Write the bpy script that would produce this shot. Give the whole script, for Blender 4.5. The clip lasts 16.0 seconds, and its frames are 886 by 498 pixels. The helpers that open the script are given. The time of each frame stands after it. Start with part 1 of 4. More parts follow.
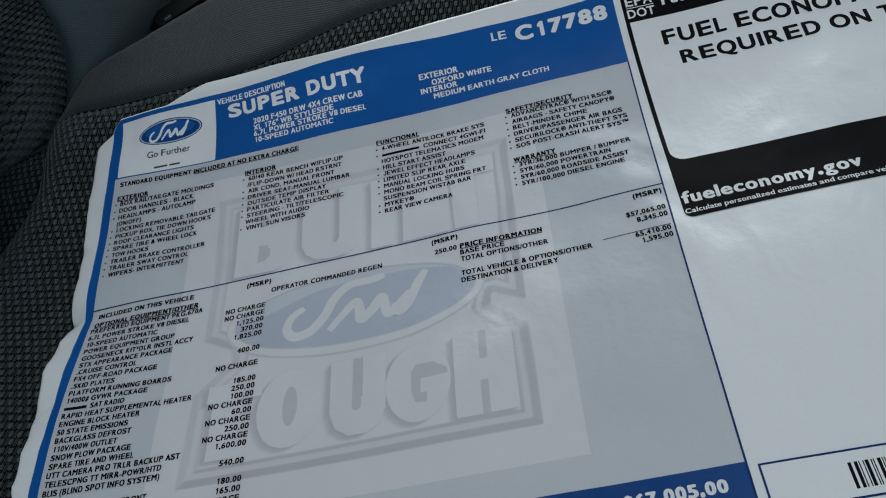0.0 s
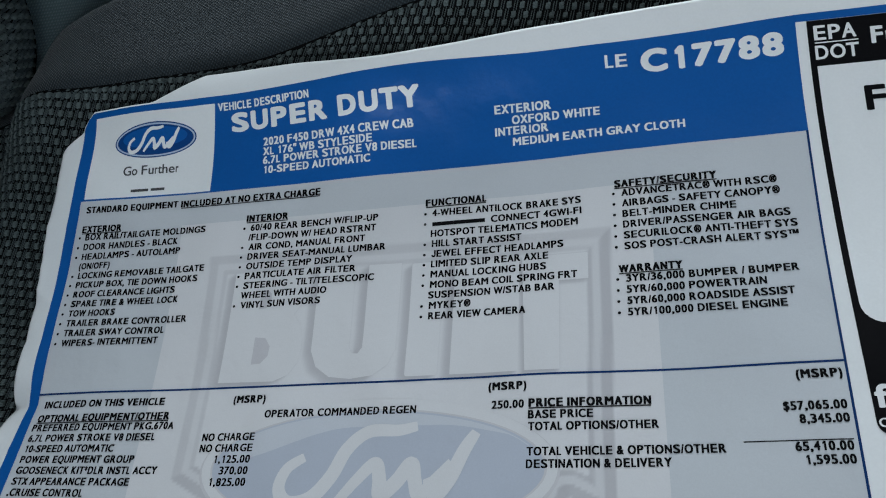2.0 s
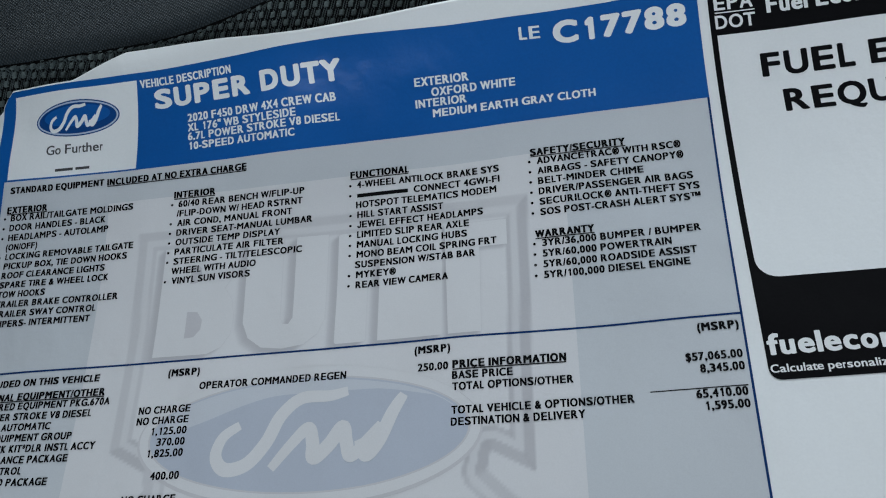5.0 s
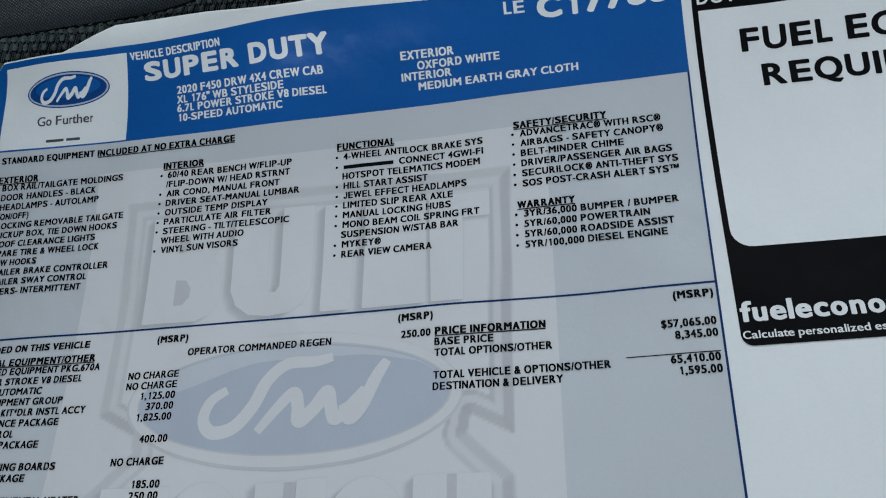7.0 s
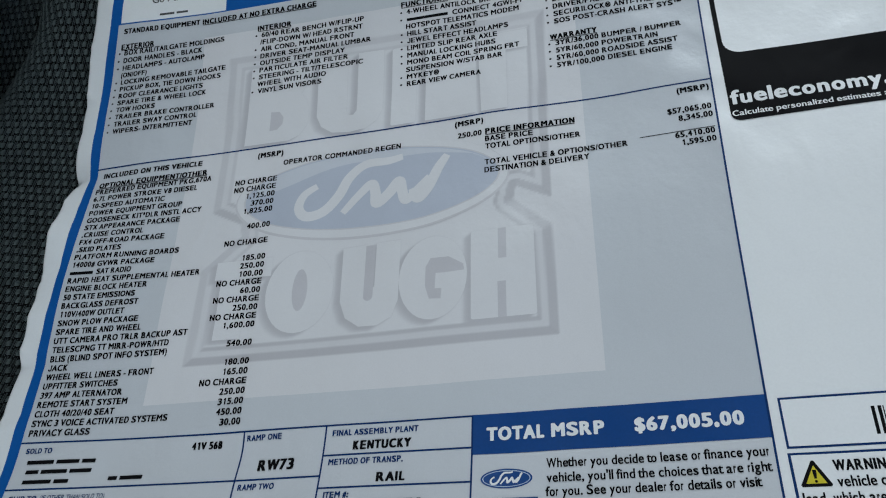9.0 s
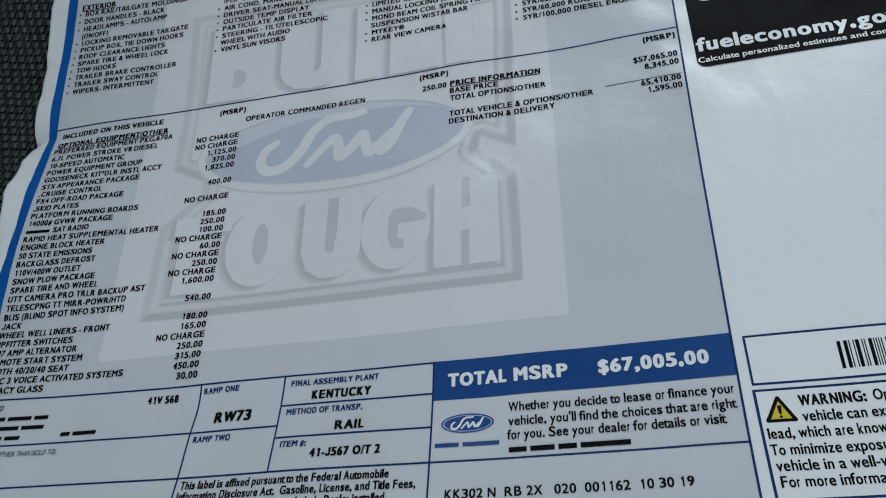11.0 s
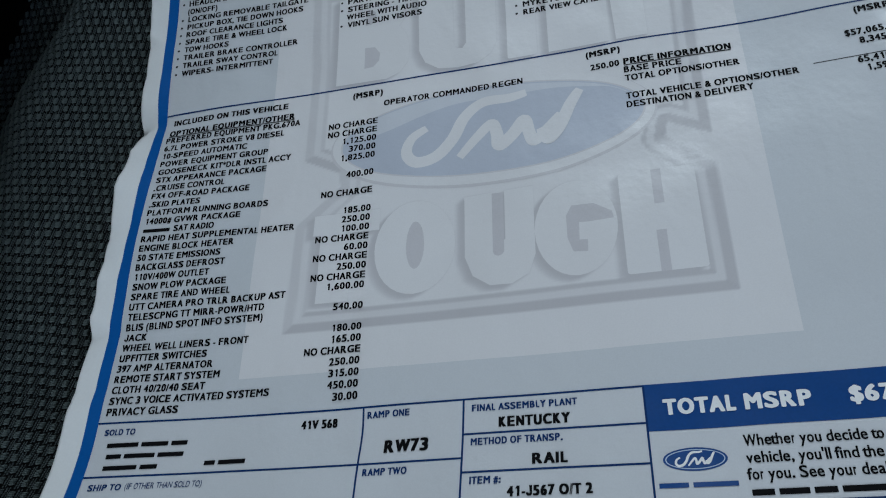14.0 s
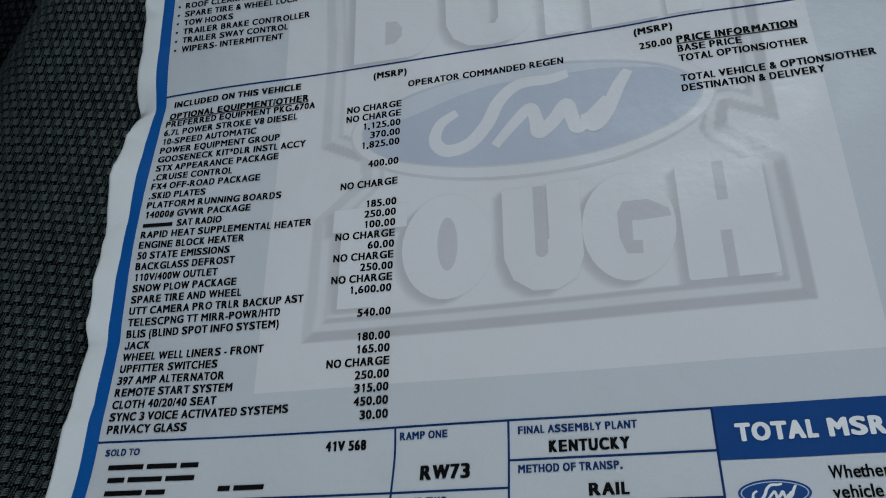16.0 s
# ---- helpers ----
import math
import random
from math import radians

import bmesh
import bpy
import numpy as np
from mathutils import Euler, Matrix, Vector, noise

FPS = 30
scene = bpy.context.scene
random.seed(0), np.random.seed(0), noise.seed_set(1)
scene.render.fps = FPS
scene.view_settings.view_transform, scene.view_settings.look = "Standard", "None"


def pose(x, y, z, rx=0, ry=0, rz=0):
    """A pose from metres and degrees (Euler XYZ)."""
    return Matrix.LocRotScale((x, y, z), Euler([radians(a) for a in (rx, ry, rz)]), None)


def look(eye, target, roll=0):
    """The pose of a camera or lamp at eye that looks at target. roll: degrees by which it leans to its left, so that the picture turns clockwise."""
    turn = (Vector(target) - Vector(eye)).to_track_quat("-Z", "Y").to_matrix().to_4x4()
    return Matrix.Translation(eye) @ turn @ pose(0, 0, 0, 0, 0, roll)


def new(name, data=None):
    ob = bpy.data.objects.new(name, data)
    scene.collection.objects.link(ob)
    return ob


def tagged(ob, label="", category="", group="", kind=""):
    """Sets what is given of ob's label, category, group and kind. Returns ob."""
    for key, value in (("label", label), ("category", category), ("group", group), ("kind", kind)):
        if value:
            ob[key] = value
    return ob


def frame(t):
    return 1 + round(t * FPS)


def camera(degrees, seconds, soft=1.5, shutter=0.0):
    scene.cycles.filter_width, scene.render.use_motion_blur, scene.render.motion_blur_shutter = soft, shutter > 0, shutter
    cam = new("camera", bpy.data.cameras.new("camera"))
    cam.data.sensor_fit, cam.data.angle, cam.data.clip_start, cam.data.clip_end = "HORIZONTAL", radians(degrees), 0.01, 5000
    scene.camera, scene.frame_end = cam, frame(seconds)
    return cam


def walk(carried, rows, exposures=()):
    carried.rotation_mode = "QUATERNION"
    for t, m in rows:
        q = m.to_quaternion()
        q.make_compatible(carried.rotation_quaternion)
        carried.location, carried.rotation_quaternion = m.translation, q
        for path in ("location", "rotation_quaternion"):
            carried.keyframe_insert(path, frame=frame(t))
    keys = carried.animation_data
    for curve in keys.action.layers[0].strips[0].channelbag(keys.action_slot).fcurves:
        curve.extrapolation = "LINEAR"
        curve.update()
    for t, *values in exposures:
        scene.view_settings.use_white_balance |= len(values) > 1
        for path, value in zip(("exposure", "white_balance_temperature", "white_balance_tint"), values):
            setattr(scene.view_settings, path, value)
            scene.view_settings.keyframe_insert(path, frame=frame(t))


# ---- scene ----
from mathutils import geometry

cam = camera(56.62, 16.0, soft=1.1)
# seconds, eye, target, roll
ROWS = [
    (0.0, 0.1980, -0.1958, 0.2244, 0.1538, -0.0390, 0.0348, -24.54),
    (0.5, 0.2158, -0.1302, 0.2011, 0.1528, 0.0131, 0.0061, -26.29),
    (1.0, 0.2138, -0.0879, 0.1820, 0.1410, 0.0410, -0.0195, -27.50),
    (1.5, 0.2050, -0.0767, 0.1895, 0.1327, 0.0463, -0.0157, -27.89),
    (2.0, 0.1893, -0.0748, 0.1954, 0.1226, 0.0451, -0.0136, -29.86),
    (2.5, 0.1876, -0.0729, 0.1995, 0.1275, 0.0451, -0.0126, -29.47),
    (3.0, 0.1894, -0.0724, 0.1971, 0.1335, 0.0432, -0.0174, -29.21),
    (3.5, 0.1929, -0.0724, 0.1985, 0.1395, 0.0415, -0.0175, -28.89),
    (4.0, 0.1949, -0.0766, 0.2000, 0.1432, 0.0357, -0.0173, -28.44),
    (4.2, 0.1966, -0.0782, 0.2020, 0.1442, 0.0334, -0.0155, -28.80),
    (6.3, 0.1978, -0.0725, 0.2028, 0.1489, 0.0343, -0.0179, -27.31),
    (6.5, 0.2005, -0.0738, 0.2028, 0.1497, 0.0324, -0.0178, -28.39),
    (7.0, 0.2011, -0.0823, 0.2042, 0.1505, 0.0232, -0.0167, -28.45),
    (7.5, 0.2051, -0.1023, 0.2057, 0.1413, 0.0070, -0.0098, -32.18),
    (8.0, 0.2007, -0.1236, 0.2098, 0.1373, -0.0152, -0.0064, -32.44),
    (8.5, 0.1954, -0.1499, 0.2198, 0.1354, -0.0399, 0.0035, -31.09),
    (9.0, 0.1957, -0.1702, 0.2241, 0.1397, -0.0570, 0.0083, -29.53),
    (9.5, 0.1986, -0.1775, 0.2226, 0.1450, -0.0637, 0.0066, -28.92),
    (9.7, 0.2008, -0.1793, 0.2203, 0.1482, -0.0651, 0.0043, -28.58),
    (11.8, 0.1964, -0.1843, 0.2082, 0.1445, -0.0687, -0.0073, -27.92),
    (12.0, 0.1901, -0.1812, 0.2107, 0.1382, -0.0658, -0.0049, -28.00),
    (12.5, 0.1796, -0.1758, 0.2066, 0.1286, -0.0614, -0.0098, -27.72),
    (13.0, 0.1669, -0.1695, 0.2023, 0.1177, -0.0562, -0.0151, -27.19),
    (13.5, 0.1568, -0.1675, 0.1996, 0.0993, -0.0558, -0.0166, -30.64),
    (14.0, 0.1490, -0.1638, 0.1973, 0.0919, -0.0540, -0.0199, -30.98),
    (14.5, 0.1426, -0.1597, 0.1958, 0.0858, -0.0522, -0.0226, -31.39),
    (15.0, 0.1410, -0.1572, 0.1932, 0.0840, -0.0516, -0.0261, -31.79),
    (15.5, 0.1351, -0.1538, 0.1916, 0.0800, -0.0511, -0.0296, -31.69),
    (16.0, 0.1325, -0.1466, 0.1842, 0.0784, -0.0456, -0.0380, -31.58),
]
# the picture brightens as the lens comes near the white sheet
EXPOSURES = [(0.0, -0.07, 6500, 10), (0.5, 0.05, 6420, 10), (2.0, 0.21, 6440, 10), (3.5, 0.21, 6420, 10), (4.0, 0.21, 6480, 11), (6.5, 0.22, 6440, 10), (7.5, 0.24, 6480, 10), (9.5, 0.22, 6460, 10), (12.0, 0.11, 6340, 10), (13.5, 0.03, 6200, 9), (14.5, 0.14, 6240, 10), (15.5, 0.10, 6260, 10), (16.0, 0.04, 6420, 10)]
walk(cam, [(t, look((x, y, z), (a, b, c), roll)) for t, x, y, z, a, b, c, roll in ROWS], EXPOSURES)

# ---------------------------------------------------------------- light
world = bpy.data.worlds.new("world")
scene.world = world
world.use_nodes = True
wn = world.node_tree.nodes
sky = wn.new("ShaderNodeTexSky")
sky.sky_type, sky.sun_disc = "NISHITA", False
sky.sun_elevation, sky.sun_rotation = radians(40), radians(200)
wn["Background"].inputs["Strength"].default_value = 0.08
world.node_tree.links.new(sky.outputs["Color"], wn["Background"].inputs["Color"])


def lamp(name, eye, target, sx, sy, watts, colour):
    data = bpy.data.lights.new(name, "AREA")
    data.shape, data.size, data.size_y, data.energy, data.color = "RECTANGLE", sx, sy, watts, colour
    ob = new(name, data)
    ob.matrix_world = look(eye, target)
    return ob


# daylight that falls in at the open door, the windscreen and the far side window
lamp("door_daylight", (-0.24, -1.95, 1.15), (0.1, 0.0, 0.0), 1.1, 1.6, 29.2, (0.83, 0.95, 1.0))
lamp("windscreen_daylight", (1.28, 0.35, 0.73), (0.2, 0.1, 0.0), 1.3, 0.22, 0.5, (0.85, 0.955, 1.0))
lamp("side_window_daylight", (0.38, 1.36, 0.57), (0.15, 0.1, 0.0), 0.9, 0.45, 13.0, (0.85, 0.955, 1.0))


# ---------------------------------------------------------------- materials
def material(name, colour, rough=0.6, vary=0.12, scale=40.0, fine=900.0, bump=0.0, spec=0.5, bump_scale=None, coat=0.0, crumple=0.0):
    """A surface whose colour drifts at two scales, with a fine relief."""
    m = bpy.data.materials.new(name)
    m.use_nodes = True
    n, l = m.node_tree.nodes, m.node_tree.links
    b = n["Principled BSDF"]
    co = n.new("ShaderNodeTexCoord")
    big, small = n.new("ShaderNodeTexNoise"), n.new("ShaderNodeTexNoise")
    big.inputs["Scale"].default_value, big.inputs["Detail"].default_value = scale, 3
    small.inputs["Scale"].default_value, small.inputs["Detail"].default_value = fine, 2
    add = n.new("ShaderNodeMath")
    add.operation = "ADD"
    ramp = n.new("ShaderNodeMapRange")
    ramp.inputs["From Min"].default_value, ramp.inputs["From Max"].default_value = 0.6, 1.4
    ramp.inputs["To Min"].default_value, ramp.inputs["To Max"].default_value = 1 - vary, 1 + vary
    mul = n.new("ShaderNodeVectorMath")
    mul.operation = "SCALE"
    mul.inputs[0].default_value = colour
    for t in (big, small):
        l.new(co.outputs["Object"], t.inputs["Vector"])
    l.new(big.outputs["Fac"], add.inputs[0])
    l.new(small.outputs["Fac"], add.inputs[1])
    l.new(add.outputs[0], ramp.inputs["Value"])
    l.new(ramp.outputs["Result"], mul.inputs["Scale"])
    l.new(mul.outputs["Vector"], b.inputs["Base Color"])
    b.inputs["Roughness"].default_value = rough
    b.inputs["Specular IOR Level"].default_value = spec
    b.inputs["Coat Weight"].default_value = coat
    if bump:
        bp = n.new("ShaderNodeBump")
        bp.inputs["Strength"].default_value, bp.inputs["Distance"].default_value = bump, 0.0004
        src = small
        if bump_scale:
            src = n.new("ShaderNodeTexNoise")
            src.inputs["Scale"].default_value, src.inputs["Detail"].default_value = bump_scale, 3
            l.new(co.outputs["Object"], src.inputs["Vector"])
        l.new(src.outputs["Fac"], bp.inputs["Height"])
        l.new(bp.outputs["Normal"], b.inputs["Normal"])
    if crumple:
        # soft dents and long shallow creases of handled paper
        last = b.inputs["Normal"].links[0].from_socket if bump else None
        for size, stretch, deep, turn in ((9.0, (1.0, 0.8, 1.0), 0.0035, 0.9), (26.0, (1.0, 0.7, 1.0), 0.0011, 0.5), (75.0, (1.0, 0.6, 1.0), 0.00025, -0.4)):
            mp = n.new("ShaderNodeMapping")
            mp.inputs["Scale"].default_value, mp.inputs["Rotation"].default_value = stretch, (0, 0, turn)
            l.new(co.outputs["Object"], mp.inputs["Vector"])
            tex = n.new("ShaderNodeTexNoise")
            tex.inputs["Scale"].default_value, tex.inputs["Detail"].default_value, tex.inputs["Distortion"].default_value = size, 1.5, 0.5
            l.new(mp.outputs["Vector"], tex.inputs["Vector"])
            bp = n.new("ShaderNodeBump")
            bp.inputs["Strength"].default_value, bp.inputs["Distance"].default_value = 1.0, deep * crumple
            l.new(tex.outputs["Fac"], bp.inputs["Height"])
            if last:
                l.new(last, bp.inputs["Normal"])
            last = bp.outputs["Normal"]
        l.new(last, b.inputs["Normal"])
    return m


def cloth(name, colour, pitch, contrast, relief):
    """Fine plain-woven cloth: two crossed rows of threads."""
    m = material(name, colour, rough=0.85, vary=0.10, scale=18, fine=500, spec=0.25)
    n, l = m.node_tree.nodes, m.node_tree.links
    b = n["Principled BSDF"]
    co = n.new("ShaderNodeTexCoord")
    turn = n.new("ShaderNodeMapping")
    turn.inputs["Rotation"].default_value = (0, 0, radians(38))
    l.new(co.outputs["UV"], turn.inputs["Vector"])
    waves = []
    for axis in ("X", "Y"):
        w = n.new("ShaderNodeTexWave")
        w.bands_direction, w.wave_profile = axis, "SIN"
        w.inputs["Scale"].default_value = 0.314 / pitch
        w.inputs["Distortion"].default_value = 0.6
        w.inputs["Detail Scale"].default_value = 3.0
        l.new(turn.outputs["Vector"], w.inputs["Vector"])
        waves.append(w)
    mix = n.new("ShaderNodeMath")
    mix.operation = "MULTIPLY"
    l.new(waves[0].outputs["Fac"], mix.inputs[0])
    l.new(waves[1].outputs["Fac"], mix.inputs[1])
    lift = n.new("ShaderNodeMapRange")
    lift.inputs["To Min"].default_value, lift.inputs["To Max"].default_value = 1 - contrast, 1 + contrast
    l.new(mix.outputs[0], lift.inputs["Value"])
    scale = n.new("ShaderNodeVectorMath")
    scale.operation = "SCALE"
    old = b.inputs["Base Color"].links[0].from_socket
    l.new(old, scale.inputs[0])
    l.new(lift.outputs["Result"], scale.inputs["Scale"])
    l.new(scale.outputs["Vector"], b.inputs["Base Color"])
    bp = n.new("ShaderNodeBump")
    bp.inputs["Strength"].default_value, bp.inputs["Distance"].default_value = relief, 0.0004
    l.new(mix.outputs[0], bp.inputs["Height"])
    l.new(bp.outputs["Normal"], b.inputs["Normal"])
    b.inputs["Sheen Weight"].default_value = 0.15
    return m


PAPER = material("coated_paper", (0.835, 0.842, 0.848), rough=0.33, vary=0.03, scale=14, fine=1500, bump=0.3, spec=0.45, bump_scale=420, crumple=3.4)
TINT = material("grey_tint_print", (0.573, 0.592, 0.622), rough=0.33, vary=0.05, scale=16, fine=2600, bump=0.3, spec=0.45, bump_scale=420, crumple=3.4)
TABLE = material("light_grey_tint_print", (0.605, 0.62, 0.648), rough=0.33, vary=0.05, scale=16, fine=2600, bump=0.3, spec=0.45, bump_scale=420, crumple=3.4)
FACE = material("watermark_face", (0.705, 0.698, 0.712), rough=0.33, vary=0.04, scale=30, fine=2600, bump=0.3, spec=0.45, bump_scale=420, crumple=3.4)
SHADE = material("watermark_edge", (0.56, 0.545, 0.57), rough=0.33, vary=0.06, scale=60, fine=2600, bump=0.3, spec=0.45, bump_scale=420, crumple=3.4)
WATERMARK = material("watermark_print", (0.7, 0.7, 0.7), rough=0.33, vary=0.04, scale=16, fine=2600, bump=0.3, spec=0.45, bump_scale=420, crumple=3.4)
FRAME = material("watermark_frame", (0.595, 0.58, 0.60), rough=0.33, vary=0.05, scale=60, fine=2600, bump=0.3, spec=0.45, bump_scale=420, crumple=3.4)
HAZE = material("watermark_pale_blue", (0.585, 0.605, 0.655), rough=0.33, vary=0.05, scale=40, fine=2600, bump=0.3, spec=0.45, bump_scale=420, crumple=3.4)
MISTBLUE = material("watermark_blue", (0.485, 0.517, 0.595), rough=0.33, vary=0.05, scale=40, fine=2600, bump=0.3, spec=0.45, bump_scale=420, crumple=3.4)
BLUE = material("blue_ink", (0.004, 0.100, 0.37), rough=0.34, vary=0.10, scale=22, fine=1400, bump=0.3, spec=0.5, bump_scale=420, crumple=3.4)
NAVY = material("navy_ink", (0.004, 0.055, 0.22), rough=0.42, vary=0.10, scale=22, fine=1400, spec=0.3, crumple=3.4)
RULE = material("navy_rule_ink", (0.003, 0.030, 0.125), rough=0.5, vary=0.1, scale=30, fine=1500, spec=0.15)
BLACK = material("black_ink", (0.006, 0.006, 0.007), rough=0.6, vary=0.2, scale=40, fine=1500, spec=0.04, crumple=3.4)
WHITE = material("unprinted_white", (0.835, 0.842, 0.848), rough=0.33, vary=0.03, scale=30, fine=1500, bump=0.3, spec=0.45, bump_scale=420, crumple=3.4)
GREYINK = material("grey_ink", (0.06, 0.06, 0.065), rough=0.5, vary=0.1, scale=30, fine=1500)
YELLOW = material("yellow_ink", (0.62, 0.52, 0.02), rough=0.45, vary=0.08, scale=40, fine=1500)
SILVER = material("pale_blue_ink", (0.46, 0.55, 0.68), rough=0.45, vary=0.06, scale=60, fine=1500)
PAD = material("woven_pad_yarn", (0.102, 0.127, 0.126), rough=0.8, vary=0.35, scale=60, fine=2400, bump=0.5, spec=0.2, bump_scale=2600)
RIB = material("woven_rib_yarn", (0.078, 0.097, 0.098), rough=0.75, vary=0.3, scale=60, fine=2400, bump=0.4, spec=0.2, bump_scale=2600)
# near-black: the shade in the gaps between the yarns is put into this colour
SHADED_GROUND = material("woven_shaded_ground", (0.004, 0.0045, 0.005), rough=1.0, vary=0.2, scale=60, fine=900, spec=0.05)
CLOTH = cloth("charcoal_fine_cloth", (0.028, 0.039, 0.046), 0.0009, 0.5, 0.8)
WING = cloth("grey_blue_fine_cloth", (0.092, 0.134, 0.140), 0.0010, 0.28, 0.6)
PLASTIC = material("black_plastic", (0.005, 0.005, 0.0055), rough=0.8, spec=0.15, vary=0.15, scale=30, fine=700, bump=0.2)
METAL = material("bright_metal", (0.75, 0.75, 0.76), rough=0.22, vary=0.05, scale=60, fine=900)
METAL.node_tree.nodes["Principled BSDF"].inputs["Metallic"].default_value = 1.0
LINER = material("grey_headlining", (0.32, 0.32, 0.31), rough=0.9, vary=0.06, scale=8, fine=300, bump=0.2)
TRIM = material("dark_cabin_trim", (0.05, 0.05, 0.052), rough=0.6, vary=0.12, scale=8, fine=300, bump=0.2)
CARPET = material("black_carpet", (0.02, 0.02, 0.021), rough=0.95, vary=0.3, scale=30, fine=900, bump=0.5)

# the printed greys of the watermark follow the tone of its mesh
wm = WATERMARK.node_tree
tone_node, tone_mix = wm.nodes.new("ShaderNodeAttribute"), wm.nodes.new("ShaderNodeMix")
tone_node.attribute_name, tone_mix.data_type = "tone", "RGBA"
tone_mix.inputs["A"].default_value, tone_mix.inputs["B"].default_value = (0.485, 0.472, 0.495, 1), (0.745, 0.738, 0.752, 1)
wm.links.new(tone_node.outputs["Fac"], tone_mix.inputs["Factor"])
wm.links.new(tone_mix.outputs["Result"], wm.nodes["Principled BSDF"].inputs["Base Color"].links[0].from_node.inputs[0])

# ---------------------------------------------------------------- shape of the sheet and of the seat
MM = 0.001
POLY = (-4.34, 0.53, -1.74, 1.83, -3.43, 5.40, -1.05, -1.07, -2.29, 10.19, 11.15, 2.28)


def clamp(x, a, b, soft=12.0):
    """x held between a and b, easing over the last soft millimetres."""
    if x > b - soft:
        x = b - soft + soft * math.tanh((x - b + soft) / soft)
    if x < a + soft:
        x = a + soft - soft * math.tanh((a + soft - x) / soft)
    return x


def bell(x, mid, wide):
    return math.exp(-((x - mid) / wide) ** 2)


def kink(x, mid, wide):
    """A fold with a fairly sharp ridge."""
    return math.exp(-math.sqrt(((x - mid) / wide) ** 2 + 0.012))


def ease(x, a, b):
    t = max(0.0, min(1.0, (x - a) / (b - a)))
    return t * t * (3 - 2 * t)


def swell(u, v):
    """The broad lie of the sheet, in millimetres."""
    x, y = (clamp(u, -25, 320, 30) - 110) / 120, (clamp(v, -160, 112) + 10) / 120
    terms = (1, x, y, x * x, x * y, y * y, x**3, x * x * y, x * y * y, y**3, y**4, y**3 * x)
    z = sum(k * t for k, t in zip(POLY, terms))
    return z + 4.0 * bell(u, 112, 48) * bell(v, 95, 15) + 2.2 * bell(u, 118, 34) * bell(v, -136, 15) - 1.8 * bell(u, 72, 18) * bell(v, -113, 8)


def lie(u, v):
    """Height of the sheet: the broad lie, and the ripples of its free edge."""
    fall = math.exp(-max(u + 6, 0) / 26)
    edge = max(0.0, min(1.0, (2 - u) / 14)) ** 1.5
    z = swell(u, v) + fall * (3.6 * bell(v, -48, 30) - 2.3 * kink(v, -3, 10) - 1.2 * kink(v, -80, 8) + 1.4 * bell(v, -86, 22) - 1.2 * bell(v, -118, 12) - 2.9 * bell(v, 94, 15) + 2.4 * bell(v, 64, 13))
    z += edge * (3.2 * kink(v, -29, 9) - 2.0 * kink(v, -4, 7) - 2.6 * kink(v, -80, 9) + 1.8 * kink(v, 42, 10) - 1.6 * kink(v, 68, 11) + 2.2 * kink(v, -102, 9) + 1.2 * kink(v, -62, 4) - 1.2 * kink(v, 18, 5) - 1.0 * kink(v, -44, 4) + 1.2 * kink(v, 56, 4))
    # crisp pleats in the free margin
    z += edge * (1.7 * kink(v, -76, 4.5) - 1.5 * kink(v, -3, 4.5) + 1.1 * kink(v, -25, 4) - 1.2 * kink(v, -97, 4) + 1.0 * kink(v, 50, 4.5) - 0.9 * kink(v, 30, 4) - 1.0 * kink(v, -55, 3.5))
    # creases that run slantwise out of the print
    z += edge * (1.3 * kink(v + 0.9 * u, -84, 2.6) - 1.1 * kink(v - 0.7 * u, 5, 2.4) + 1.0 * kink(v + 0.6 * u, -20, 2.4) - 0.9 * kink(v - 0.8 * u, -38, 2.6) + 0.9 * kink(v + 0.8 * u, 26, 2.6) - 0.9 * kink(v - 0.6 * u, -94, 2.4))
    # the sheet turns down at its stripe, and lifts again further up
    z += ease(-u, 0.0, 6.0) * (0.9 * bell(v, 8, 13) - 1.0 * bell(v, -44, 26))
    z -= 0.045 * max(0.0, v - 94) ** 2 * (1 - ease(u, 60, 110))
    z += 1.2 * noise.noise((u / 42, v / 42, 3.1)) + 0.28 * noise.noise((u / 17, v / 17, 8.4))
    return z


def on_sheet(u, v, rise=0.0):
    # the corner that hangs down draws the print in a little
    du = 2.3 * bell(u, -2, 20) * ease(v, 45, 66)
    dv = 1.2 * bell(u, 0, 30) * (bell(v, 94, 10) - 0.8 * bell(v, 65, 9))
    return Vector(((u + du) * MM, (v + dv) * MM, (lie(u, v) + (0.03 + 0.9 * rise if rise > 0 else rise)) * MM))


def back_foot(y):
    """How far forward the backrest stands at the cushion."""
    t = max(0.0, min(1.0, (y - 15) / 85))
    return -77 + 37 * t * t * (3 - 2 * t) + 0.26 * max(0.0, y - 138)


def seat_height(x, y):
    """Top of the cushion under and beside the sheet, in millimetres."""
    z = swell(clamp(x, -30, 330, 20), clamp(y, -160, 100, 20)) - 5.0
    z -= 2.0 * bell(x, -14, 26) * (1 - bell(y, 90, 40))
    z += 7.0 * (1 - math.exp(-max(0.0, y - 112) / 40))
    z -= 2.4 * bell(x, -7, 20) * bell(y, 92, 17)
    # the rear edge of the cushion rolls down behind the backrest
    back = max(0.0, back_foot(y) + 20 - x)
    return z - min(0.016 * back * back, 16 + 0.1 * back)


